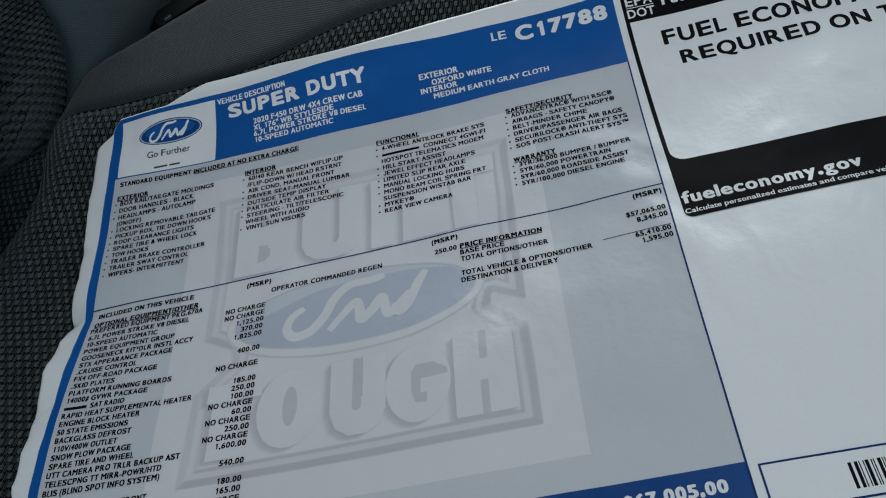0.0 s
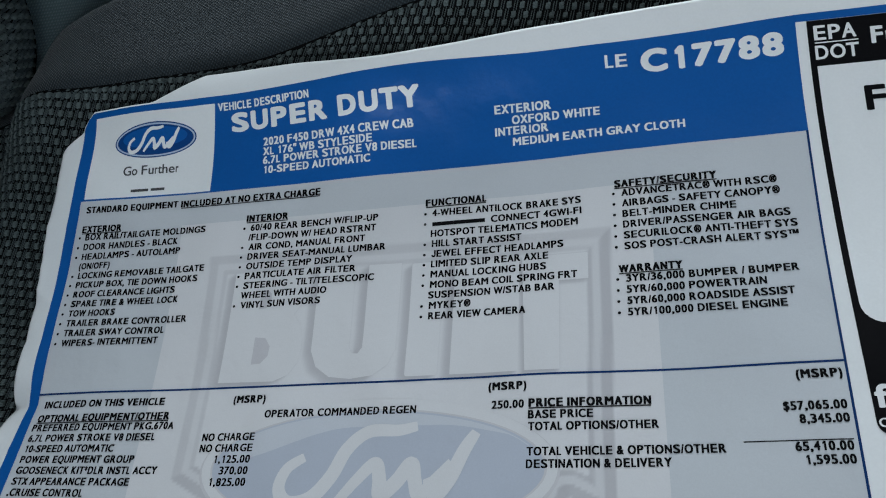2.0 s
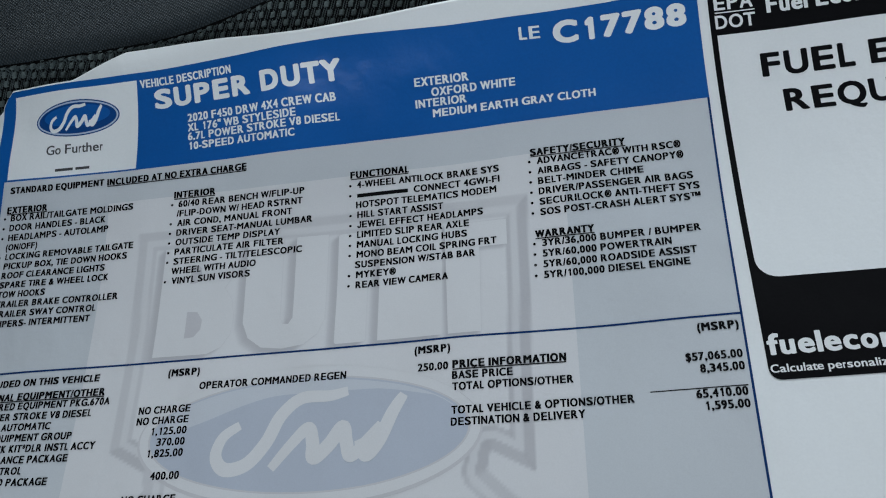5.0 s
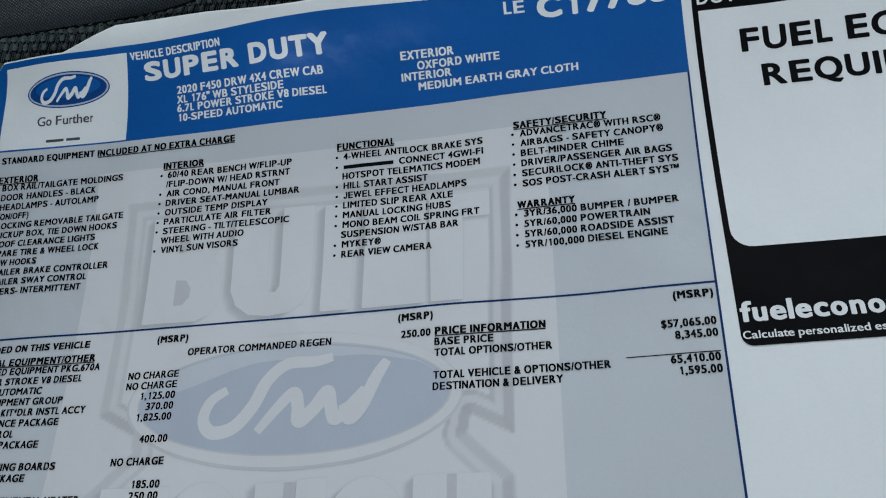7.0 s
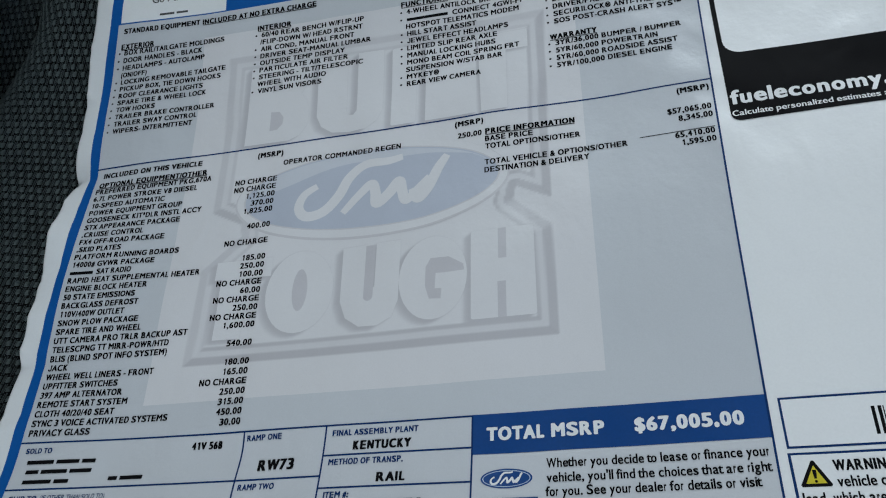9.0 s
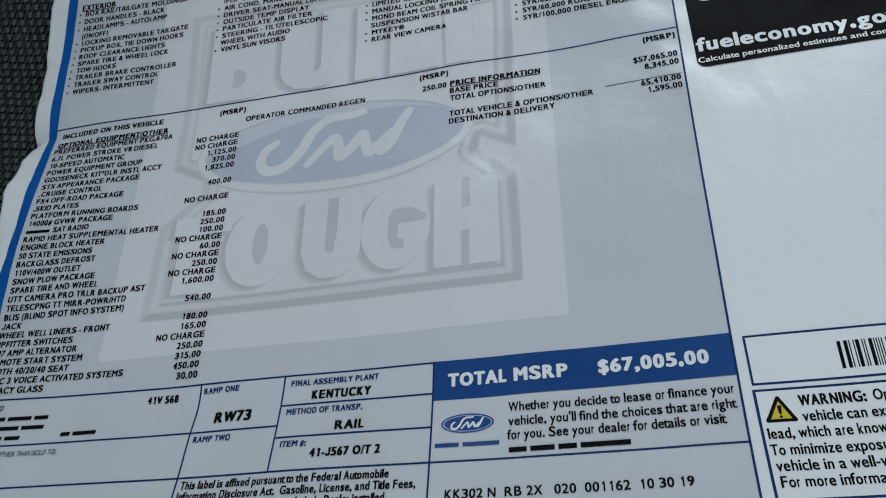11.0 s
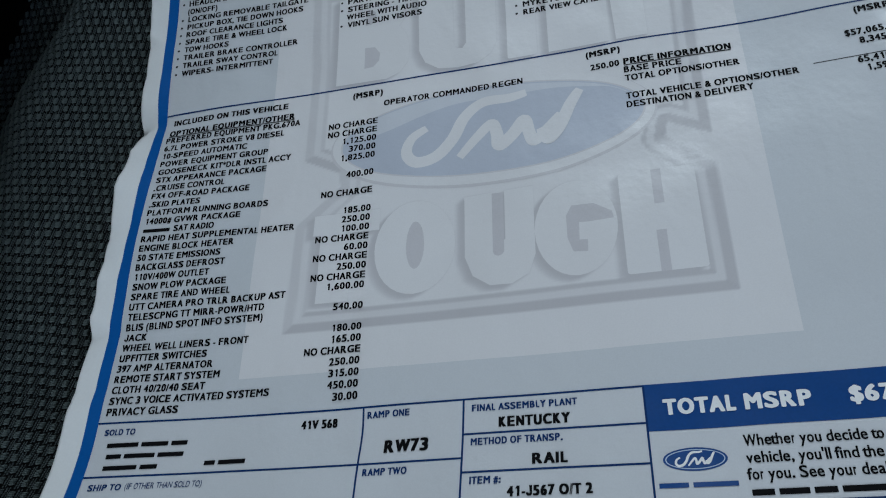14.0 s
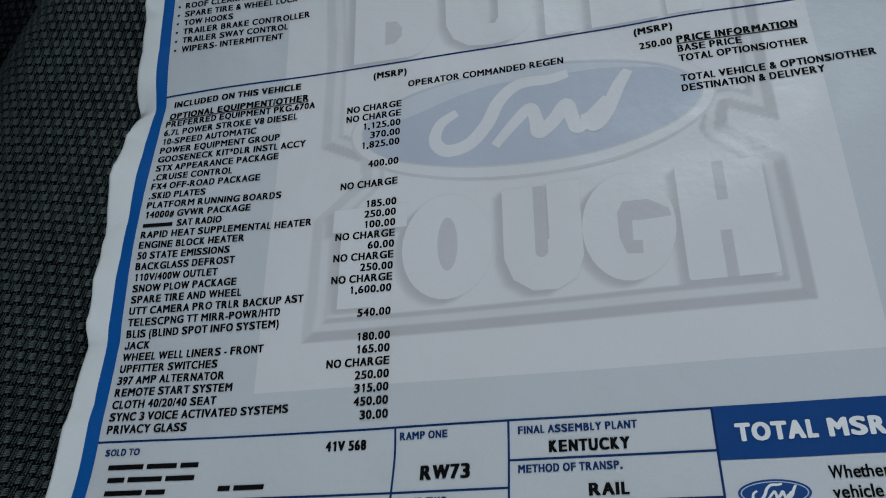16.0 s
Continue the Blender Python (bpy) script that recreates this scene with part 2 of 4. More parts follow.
# ---------------------------------------------------------------- building helpers
def part(name, mesh, mat, parent=None, label=""):
    """Links a mesh or bmesh as one object under a thing or a part."""
    if isinstance(mesh, bmesh.types.BMesh):
        data = bpy.data.meshes.new(name)
        mesh.to_mesh(data)
        mesh.free()
        mesh = data
    mesh.materials.clear()
    mesh.materials.append(mat)
    ob = new(name, mesh)
    if parent:
        ob.parent = parent
    return tagged(ob, label=label)


def raw(verts, faces):
    me = bpy.data.meshes.new("mesh")
    me.from_pydata([tuple(v) for v in verts], [], [tuple(f) for f in faces])
    me.update()
    return me


def smooth(ob):
    ob.data.polygons.foreach_set("use_smooth", [True] * len(ob.data.polygons))
    return ob


def steps(a, b, cell):
    n = max(1, math.ceil(abs(b - a) / cell))
    return [a + (b - a) * k / n for k in range(n + 1)]


def grid(a, b, cell):
    """Steps on the sheet's common grid, so that printed layers stay parallel."""
    first, last = math.floor(a / cell) + 1, math.ceil(b / cell) - 1
    return [a] + [k * cell for k in range(first, last + 1) if k * cell - a > 0.05 and b - k * cell > 0.05] + [b]


def patch(u0, u1, v0, v1, rise, cell=2.0, lean=0.0):
    """A printed rectangle that follows the sheet; lean slants its far side."""
    us, vs = grid(u0, u1, cell), grid(v0, v1, cell)
    near = 1.0 if u0 > 220 else 0.0
    verts = [on_sheet(u + lean * v * max(near, (u - u0) / (u1 - u0)), v, rise) for v in vs for u in us]
    w = len(us)
    faces = [(j * w + i, j * w + i + 1, (j + 1) * w + i + 1, (j + 1) * w + i) for j in range(len(vs) - 1) for i in range(w - 1)]
    me = raw(verts, faces)
    me.polygons.foreach_set("use_smooth", [True] * len(faces))
    return me


def outline(points, rise, cell=1.0):
    """A printed shape with the given outline (u, v) that follows the sheet."""
    bm = bmesh.new()
    corners = [bm.verts.new((u, v, 0)) for u, v in points]
    for three in geometry.tessellate_polygon([[Vector((u, v, 0)) for u, v in points]]):
        bm.faces.new([corners[i] for i in three])
    us, vs = [p[0] for p in points], [p[1] for p in points]
    for axis, lo, hi in ((0, min(us), max(us)), (1, min(vs), max(vs))):
        k = math.floor(lo / cell) + 1
        while k * cell < hi:
            at, way = [0, 0, 0], [0, 0, 0]
            at[axis], way[axis] = k * cell, 1
            bmesh.ops.bisect_plane(bm, geom=bm.verts[:] + bm.edges[:] + bm.faces[:], plane_co=at, plane_no=way, dist=1e-5)
            k += 1
    bmesh.ops.triangulate(bm, faces=bm.faces[:])
    for v in bm.verts:
        v.co = on_sheet(v.co.x, v.co.y, rise)
    bmesh.ops.recalc_face_normals(bm, faces=bm.faces[:])
    if bm.faces and sum(f.normal.z for f in bm.faces) < 0:
        bmesh.ops.reverse_faces(bm, faces=bm.faces[:])
    return bm


def oval(u, v, a, b, tilt=0.0, n=48):
    c, s = math.cos(radians(tilt)), math.sin(radians(tilt))
    ring = [(a * math.cos(2 * math.pi * k / n), b * math.sin(2 * math.pi * k / n)) for k in range(n)]
    return [(u + c * x - s * y, v + s * x + c * y) for x, y in ring]


def rounded(u0, u1, v0, v1, r, n=6):
    pts = []
    for cu, cv, a in ((u1 - r, v1 - r, 0), (u0 + r, v1 - r, 90), (u0 + r, v0 + r, 180), (u1 - r, v0 + r, 270)):
        for k in range(n + 1):
            w = radians(a + 90 * k / n)
            pts.append((cu + r * math.cos(w), cv + r * math.sin(w)))
    return pts


def ribbon(points, width, rise):
    """A brush stroke of changing width along a path of (u, v, share of the width)."""
    verts = []
    for k, (u, v, w) in enumerate(points):
        a, b = points[max(k - 1, 0)], points[min(k + 1, len(points) - 1)]
        d = Vector((b[0] - a[0], b[1] - a[1])).normalized() * width * w / 2
        verts += [on_sheet(u - d.y * f, v + d.x * f, rise + 0.02 * k / len(points)) for f in (1, 0.5, 0, -0.5, -1)]
    return raw(verts, [(5 * k + i, 5 * k + i + 1, 5 * k + i + 6, 5 * k + i + 5) for k in range(len(points) - 1) for i in range(4)])


# ---------------------------------------------------------------- lettering
LINES = []


def write(text, parent, u0, u1, v, cap, mat, bold=0.0, under=False, rise=0.16):
    """Notes one printed line: from u0 to u1 with its foot at v and capitals of the height cap."""
    LINES.append((text, parent, u0, u1, v, cap, mat, bold, rise))
    if under:
        part("underline", patch(u0, u1, v - 0.50, v - 0.20, rise), mat, parent)


def blank_words(parent, lengths, u0, u1, v, cap, mat, rise=0.15):
    """Plain bars, one a word, in place of names and addresses."""
    letter = (u1 - u0) / (sum(lengths) + 0.6 * (len(lengths) - 1))
    u = u0
    for n in lengths:
        part("blank_bar", patch(u, u + n * letter, v + 0.08 * cap, v + 0.66 * cap, rise), mat, parent)
        u += (n + 0.6) * letter


# advance widths, in thousandths of the type size, of a plain grotesque
ADVANCE = {}
for chars, wide in (("ABEKPSVXY&", 667), ("CDHNRUw", 722), ("FTZ", 611), ("GOQ", 778), ("I ./,:!ft", 278), ("JLcksvxyz", 510), ("Mm", 833), ("W", 944),
                    ("0123456789abdeghnopqu#$", 556), ("-()r", 333), ("ijl'", 222), ("*", 389), ("\"", 355), ("\u00ae", 737), ("\u2122", 1000)):
    for ch in chars:
        ADVANCE[ch] = wide
OPEN_SIDE = {ch: 78 for ch in "BDEFHIKLMNPRUhklmnru"} | {ch: 14 for ch in "AVWXYTvwxy/"}
SPREAD = [(-1, -0.4), (1, -0.4), (-1, 0.4), (1, 0.4), (0, 0)] + [(math.cos(k * math.pi / 6), 0.75 * math.sin(k * math.pi / 6)) for k in range(12)]
THIN_GLYPHS = "I1ijl.,:!'()-t/\"f"


def set_type():
    """Turns all the noted lines into meshes that lie on the sheet."""
    glyphs = {}
    for ch in sorted({c for line in LINES for c in line[0]} | {"H"}):
        cu = bpy.data.curves.new("type", "FONT")
        cu.body, cu.size, cu.resolution_u, cu.fill_mode = ch, 1.0, 4, "FRONT"
        glyphs[ch] = new("type", cu)
    deps = bpy.context.evaluated_depsgraph_get()
    deps.update()
    shapes = {}
    for ch, ob in glyphs.items():
        me = bpy.data.meshes.new_from_object(ob.evaluated_get(deps))
        shapes[ch] = (np.array([p.co[:2] for p in me.vertices]).reshape(-1, 2), [tuple(p.vertices) for p in me.polygons])
        bpy.data.meshes.remove(me)
    tall = shapes["H"][0][:, 1].max()
    shapes["1"] = (np.array([(0.20, 0), (0.30, 0), (0.30, 1), (0.215, 1), (0.06, 0.82), (0.06, 0.72), (0.20, 0.79)]) * tall, [(0, 1, 2, 3, 6), (3, 4, 5, 6)])
    hook = [(0.46 - 0.40 * math.sin(a), 0.30 - 0.31 * math.cos(a)) for a in steps(-math.pi / 2 + 0.02, math.pi / 2, 0.3)]
    inner = [(0.46 - 0.20 * 1.35 * math.sin(a), 0.31 - 0.17 * math.cos(a)) for a in steps(-math.pi / 2 + 0.02, math.pi / 2, 0.3)]
    hook, inner = [(1.0 - 0.55, 1.0)] + [(p[0] * 0.52 + 0.0, p[1]) for p in hook], [(0.33, 1.0)] + [(p[0] * 0.52 + 0.0, p[1]) for p in inner]
    shapes["J"] = (np.array(hook + inner) * tall, [(i, i + 1, i + 1 + len(hook), i + len(hook)) for i in range(len(hook) - 1)])
    for ob in glyphs.values():
        data = ob.data
        bpy.data.objects.remove(ob)
        bpy.data.curves.remove(data)
    for text, parent, u0, u1, v, cap, mat, bold, rise in LINES:
        side = [OPEN_SIDE.get(ch, 45) for ch in text]
        wide = [ADVANCE[ch] for ch in text]
        total = sum(wide) - side[0] - side[-1]
        b = bold * cap
        # large type keeps its height, however bold
        grow = 0.75 * b if cap > 3.5 else 0.0
        k = (u1 - u0) / total
        verts, faces, pen = [], [], -side[0]
        for ch, sd, wd in zip(text, side, wide):
            co, fs = shapes[ch]
            if len(co):
                lo, hi = co[:, 0].min(), co[:, 0].max()
                room = (wd - 1.5 * sd) * k - 1.7 * b
                own = (hi - lo) * cap / tall
                if ch in THIN_GLYPHS:
                    room = min(room, own) if ch in "()-/" else own
                mid = u0 + (pen + wd / 2) * k
                xs = mid + (co[:, 0] - (lo + hi) / 2) * room / (hi - lo)
                ys = v + grow + co[:, 1] * (cap - 2 * grow) / tall
                # the weight of the type: the same outline set down several times, a hair apart
                for n, (du, dv) in enumerate(SPREAD if cap > 3.5 else SPREAD[:5]):
                    base = len(verts)
                    verts += [on_sheet(x + du * b, y + dv * b * (2.2 if ch in ".:" else 1.0), rise + 0.004 * n) for x, y in zip(xs, ys)]
                    faces += [tuple(i + base for i in f) for f in fs]
            pen += wd
        part("text_line", raw(verts, faces), mat, parent)


# ---------------------------------------------------------------- the car seat
car_seat = tagged(new("car_seat"), "charcoal cloth car seat with coarse woven centre and smooth side bolsters", "car seat")


def insert_edge(x):
    """Where the woven centre of the cushion meets its smooth bolster."""
    t = max(0.0, min(1.0, (x - 45) / 105))
    return 110.5 + 16.5 * t * t * (3 - 2 * t) + 4.5 * bell(x, -52, 22)


def sheet_of(us, vs, place, uv=True):
    w = len(us)
    verts = [place(u, v) for v in vs for u in us]
    faces = [(j * w + i, j * w + i + 1, (j + 1) * w + i + 1, (j + 1) * w + i) for j in range(len(vs) - 1) for i in range(w - 1)]
    me = raw(verts, faces)
    me.polygons.foreach_set("use_smooth", [True] * len(faces))
    if uv:
        layer = me.uv_layers.new(name="UVMap")
        co = [(u * MM, v * MM) for v in vs for u in us]
        for loop in me.loops:
            layer.data[loop.index].uv = co[loop.vertex_index]
    return me


def cushion_point(x, s):
    # s runs from the front of the door side to the seam with the bolster
    y = insert_edge(x) * s - 330 * (1 - s)
    z = seat_height(x, y)
    z -= 0.8 * bell(s, 1.0, 0.004)
    # the door side rolls over and down
    z -= 0.14 * max(0.0, -296 - y) ** 2
    drop = max(0.0, x - 430)
    return Vector((x * MM, y * MM, (z - drop * drop * 0.05) * MM))


def bolster_point(x, s):
    y0 = insert_edge(x)
    y = y0 + s * 115
    # the far rear corner is rounded off
    far = max(0.0, s * 115 - (21 + max(0.0, x + 30) * 0.45))
    z = seat_height(x, y0) - min(0.018 * max(0.0, back_foot(y) + 29 - x) ** 2, 24) * min(1.0, s * 3) + 9.0 * math.sin(min(1.0, s * 1.25) * math.pi / 2) - 0.8 * bell(s, 0, 0.02) + 1.3 * (1 - math.exp(-s * 46))
    z -= min(far * far * 0.13, 160 + far) + max(0.0, s - 0.72) ** 2 * 900
    drop = max(0.0, x - 430)
    return Vector((x * MM, y * MM, (z - drop * drop * 0.05) * MM))


# surface under the weave, coloured as dark as the shade between its yarns
part("cushion_insert", sheet_of(steps(-175, 480, 5), [k / 90 for k in range(91)], cushion_point), SHADED_GROUND, car_seat)


def fix_uv(ob, ku, kv):
    """Brings the cloth's weave to its true size."""
    for d in ob.data.uv_layers[0].data:
        d.uv = (d.uv[0] * ku, d.uv[1] * kv)


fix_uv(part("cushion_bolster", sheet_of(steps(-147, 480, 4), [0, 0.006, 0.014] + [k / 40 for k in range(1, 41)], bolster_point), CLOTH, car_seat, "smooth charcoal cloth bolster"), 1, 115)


def seam_line(z):
    """Where the woven centre of the backrest meets its smooth side."""
    return 134 + 0.15 * z


def back_point(y, z):
    """Face of the backrest: y across, z upwards."""
    x = back_foot(y)
    # its foot rolls back towards the crease, higher up in the woven part
    knee = 50 + 32 * (1 - ease(y, seam_line(z) - 50, seam_line(z) - 6))
    sharp = 0.0130 - 0.0070 * ease(y, seam_line(z) - 12, seam_line(z) + 12)
    x += 17 - sharp * (knee - z) ** 2 if z < knee else 17 - 0.0018 * (min(z, 260) - knee) ** 2 - 0.75 * max(0, z - 260)
    # the side bolster bulges forward over the cushion
    x += 11.0 * ease(y, seam_line(z), seam_line(z) + 26)
    x -= 2.5 * bell(y, seam_line(z), 3.0) + 0.012 * max(0.0, y - 250) ** 2
    return Vector((x * MM, y * MM, (z - 2) * MM))


LEVELS = [-70, -50, -34, -24, -16, -8, 0, 8, 16, 24, 34, 46, 60, 80, 105, 140, 190, 250, 320, 400, 480, 560]
part("backrest_insert", sheet_of(steps(-330, 0, 10) + [k / 10 for k in range(1, 11)], LEVELS, lambda a, z: back_point(a if a <= 0 else a * seam_line(z), z)), SHADED_GROUND, car_seat)
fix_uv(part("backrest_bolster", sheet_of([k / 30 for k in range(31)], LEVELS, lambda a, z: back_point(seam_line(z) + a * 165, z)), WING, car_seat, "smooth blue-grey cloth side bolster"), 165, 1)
bm = bmesh.new()
bmesh.ops.create_cube(bm, size=1.0, matrix=Matrix.Translation((0.17, -0.07, -0.23)) @ Matrix.Diagonal((0.54, 0.46, 0.34, 1)))
bmesh.ops.bevel(bm, geom=bm.edges[:], offset=0.02, segments=3, affect="EDGES")
part("seat_base", bm, PLASTIC, car_seat, "black plastic seat base")


def backrest_shell():
    """The body of the backrest behind its cloth, closed all round."""
    ys, zs = steps(-330, 296, 40), [-68, -34, 0, 40, 90, 150, 250, 400, 558]
    w, h = len(ys), len(zs)
    front = [back_point(y, z) - Vector((0.004, 0, 0)) for z in zs for y in ys]
    rear = [p - Vector((0.085 + 0.02 * math.sin(math.pi * (p.y + 0.33) / 0.626), 0, 0)) for p in front]
    faces = []
    for k in (0, w * h):
        faces += [(k + j * w + i, k + j * w + i + 1, k + (j + 1) * w + i + 1, k + (j + 1) * w + i) for j in range(h - 1) for i in range(w - 1)]
    rim = [i for i in range(w)] + [j * w + w - 1 for j in range(1, h)] + [(h - 1) * w + i for i in range(w - 2, -1, -1)] + [j * w for j in range(h - 2, 0, -1)]
    faces += [(a, b, b + w * h, a + w * h) for a, b in zip(rim, rim[1:] + rim[:1])]
    return raw(front + rear, faces)


part("backrest_shell", backrest_shell(), PLASTIC, car_seat, "black rear shell of the backrest")


def weave(name, cells, place, material_pad, material_rib, parent):
    """Coarse basket weave: raised pads in staggered rows with twin ribs between them, as one mesh each."""
    rng = random.Random(7)
    pv, pf, rv, rf = [], [], [], []

    def block(vs, fs, u, v, hu, hv, low, high, slope, tilt=0.0, skew=0.0):
        k = len(vs)
        for h, su_top, sv_top in ((low, 1.0, 1.0), (high, slope[0], slope[1])):
            for su, sv in ((-1, -1), (1, -1), (1, 1), (-1, 1)):
                vs.append(place(u + su * hu * su_top + tilt * sv, v + sv * hv * sv_top + skew * su, h))
        fs.append((k + 4, k + 5, k + 6, k + 7))
        for i in range(4):
            j = (i + 1) % 4
            fs.append((k + i, k + j, k + 4 + j, k + 4 + i))

    for u, v in cells:
        du, dv = rng.uniform(-0.14, 0.14), rng.uniform(-0.14, 0.14)
        high = 0.75 + rng.uniform(-0.12, 0.12)
        # each pad is four flat yarns, one above the other
        for k in (-1.5, -0.5, 0.5, 1.5):
            block(pv, pf, u + du + 0.08 * k + rng.uniform(-0.08, 0.08), v + dv + 0.50 * k, 0.74, 0.235, -0.6, high + 0.10 - 0.08 * abs(k), (0.93, 0.55), 0.0, 0.10)
        # two twisted ribs run between the columns of pads, in small beads
        for k in (-0.5, 0.5):
            top = 0.36 + rng.uniform(-0.12, 0.12)
            for n in range(-2, 3):
                block(rv, rf, u + 2.0 + k * 0.84 + du + 0.16 * n, v - 0.3 + dv + 0.73 * n + 0.2 * k, 0.19, 0.32, -0.6, top - 0.03 * abs(n), (0.7, 0.55), 0.0, 0.12)
    tagged(part(name, raw(pv, pf), material_pad, parent), kind="stuff")
    tagged(part(name, raw(rv, rf), material_rib, parent), kind="stuff")


def on_seat(x, y, h):
    y = min(y, insert_edge(x) - 0.4)
    # the weave is drawn down into the seam
    h -= 1.5 * (1 - ease(insert_edge(x) - y, 0.4, 2.6))
    return Vector((x * MM, y * MM, (seat_height(x, y) + h) * MM))


def lattice(x0, x1, y0, y1):
    """Places of the pads: columns that lean, rows that fall a little."""
    out = []
    for j in range(int(y0 / 3.65) - 12, int(y1 / 3.65) + 25):
        for i in range(int((x0 + 1.1 * j) / 4.0) - 12, int((x1 + 1.1 * j) / 4.0) + 12):
            x, y = 4.0 * i - 1.1 * j, 3.55 * j - 0.6 * i
            if x0 < x < x1 and y0 < y < y1:
                out.append((x, y))
    return out


cells = [(x, y) for x, y in lattice(-122, 470, -210, 140) if y < insert_edge(x) + 1.0 and x > back_foot(y) - 44 and not (14 < x and y < 84)]
weave("cushion_weave", cells, on_seat, PAD, RIB, car_seat)

# the cloth of the cushion runs on up the backrest
cells = [(a, y) for a, y in lattice(-150, 46, -190, 165) if y < seam_line(-a) + 1]


def on_back(a, y, h):
    z = -a
    y = min(y, seam_line(z) - 0.4)
    p, q = back_point(y, z), back_point(y, z + 1)
    d = (q - p).normalized()
    h -= 1.5 * (1 - ease(seam_line(z) - y, 0.4, 2.6))
    return p + Vector((d.z, 0, -d.x)) * h * MM


weave("backrest_weave", cells, on_back, PAD, RIB, car_seat)

# dark buckle stalk in the gap between backrest and cushion
buckle = tagged(new("seat_belt_buckle"), "black plastic seat belt buckle with bright metal edge beside seat", "buckle")
bm = bmesh.new()
bmesh.ops.create_cube(bm, size=1.0, matrix=Matrix.Translation((0.008, 0.211, -0.019)) @ Matrix.Rotation(radians(35), 4, "Z") @ Matrix.Diagonal((0.05, 0.022, 0.03, 1)))
bmesh.ops.bevel(bm, geom=bm.edges[:], offset=0.003, segments=2, affect="EDGES")
part("buckle_body", bm, PLASTIC, buckle)
bm = bmesh.new()
bmesh.ops.create_cube(bm, size=1.0, matrix=Matrix.Translation((0.012, 0.216, -0.215)) @ Matrix.Rotation(radians(35), 4, "Z") @ Matrix.Diagonal((0.024, 0.008, 0.372, 1)))
bmesh.ops.bevel(bm, geom=bm.edges[:], offset=0.002, segments=2, affect="EDGES")
part("stalk", bm, PLASTIC, buckle)
bm = bmesh.new()
bmesh.ops.create_cube(bm, size=1.0, matrix=Matrix.Translation((0.0015, 0.1914, 0.0)) @ Matrix.Rotation(radians(35), 4, "Z") @ Matrix.Diagonal((0.0045, 0.0018, 0.0016, 1)))
bmesh.ops.bevel(bm, geom=bm.edges[:], offset=0.0004, segments=2, affect="EDGES")
part("metal_edge", bm, METAL, buckle, "bright metal edge")

# ---------------------------------------------------------------- the sticker sheet
def left_limit(v):
    # the margin is bent under towards the upper corner
    return -11.5 + 0.4 * math.sin(v / 17) + 6.9 * max(0.0, min(1.0, (v - 82.5) / 6.4)) ** 1.7 + 3.8 * max(0.0, (v - 90.2) / 4.4) ** 1.3


def top_limit(u):
    full = 100.8 + 3.4 * ease(u, 125, 230) - 2.8 * bell(u, 112, 28) + 2.0 * (1 - ease(u, 60, 100))
    return full - (full - 94.9) * (1 - max(0.0, min(1.0, (u - 25) / 20)) ** 1.1)


def make_sheet():
    """The sheet of paper with real thickness."""
    us, vs = steps(0, 0.06, 1 / 600) + steps(0.06, 1, 1 / 215)[1:], steps(0, 1, 1 / 330)
    verts, faces = [], []
    w, h = len(us), len(vs)
    for thick in (0.0, -0.22):
        for b in vs:
            for a in us:
                u = -11 + a * 429
                v = -176 + b * (top_limit(u) + 176)
                u = left_limit(v) + a * (418 - left_limit(v))
                v = -176 + b * (top_limit(u) + 176)
                verts.append(on_sheet(u, v, thick))
    for j in range(h - 1):
        for i in range(w - 1):
            k = j * w + i
            faces.append((k, k + 1, k + w + 1, k + w))
            k += w * h
            faces.append((k, k + w, k + w + 1, k + 1))
    rim = [i for i in range(w)] + [j * w + w - 1 for j in range(1, h)] + [(h - 1) * w + i for i in range(w - 2, -1, -1)] + [j * w for j in range(h - 2, 0, -1)]
    for a, b in zip(rim, rim[1:] + rim[:1]):
        faces.append((b, a, a + w * h, b + w * h))
    return raw(verts, faces)


sticker = part("window_sticker", make_sheet(), PAPER)
smooth(sticker)
tagged(sticker, "printed white paper vehicle price sticker, slightly rippled, lying on the seat", "window sticker")

# ---- tinted body panel and the faint emblem in it
body_panel = part("body_panel", patch(-0.9, 226.0, -106.9, 64.6, 0.03, lean=0.0125), TINT, sticker, "pale grey tinted print panel")
EMBLEM = (38.6, 184.6, -96.4, 54.0)


def away(points, us, vs):
    """Signed distance of every place of a grid from an outline, negative inside."""
    best, inside = np.full(us.shape, 1e9), np.zeros(us.shape, bool)
    for (a, b), (c, d) in zip(points, points[1:] + points[:1]):
        du, dv = c - a, d - b
        t = np.clip(((us - a) * du + (vs - b) * dv) / (du * du + dv * dv + 1e-12), 0, 1)
        best = np.minimum(best, np.hypot(us - a - t * du, vs - b - t * dv))
        if abs(dv) > 1e-9:
            inside ^= ((b > vs) != (d > vs)) & (us < a + (vs - b) * du / dv)
    return np.where(inside, -best, best)


def step(x, a, b):
    t = np.clip((x - a) / (b - a), 0, 1)
    return t * t * (3 - 2 * t)


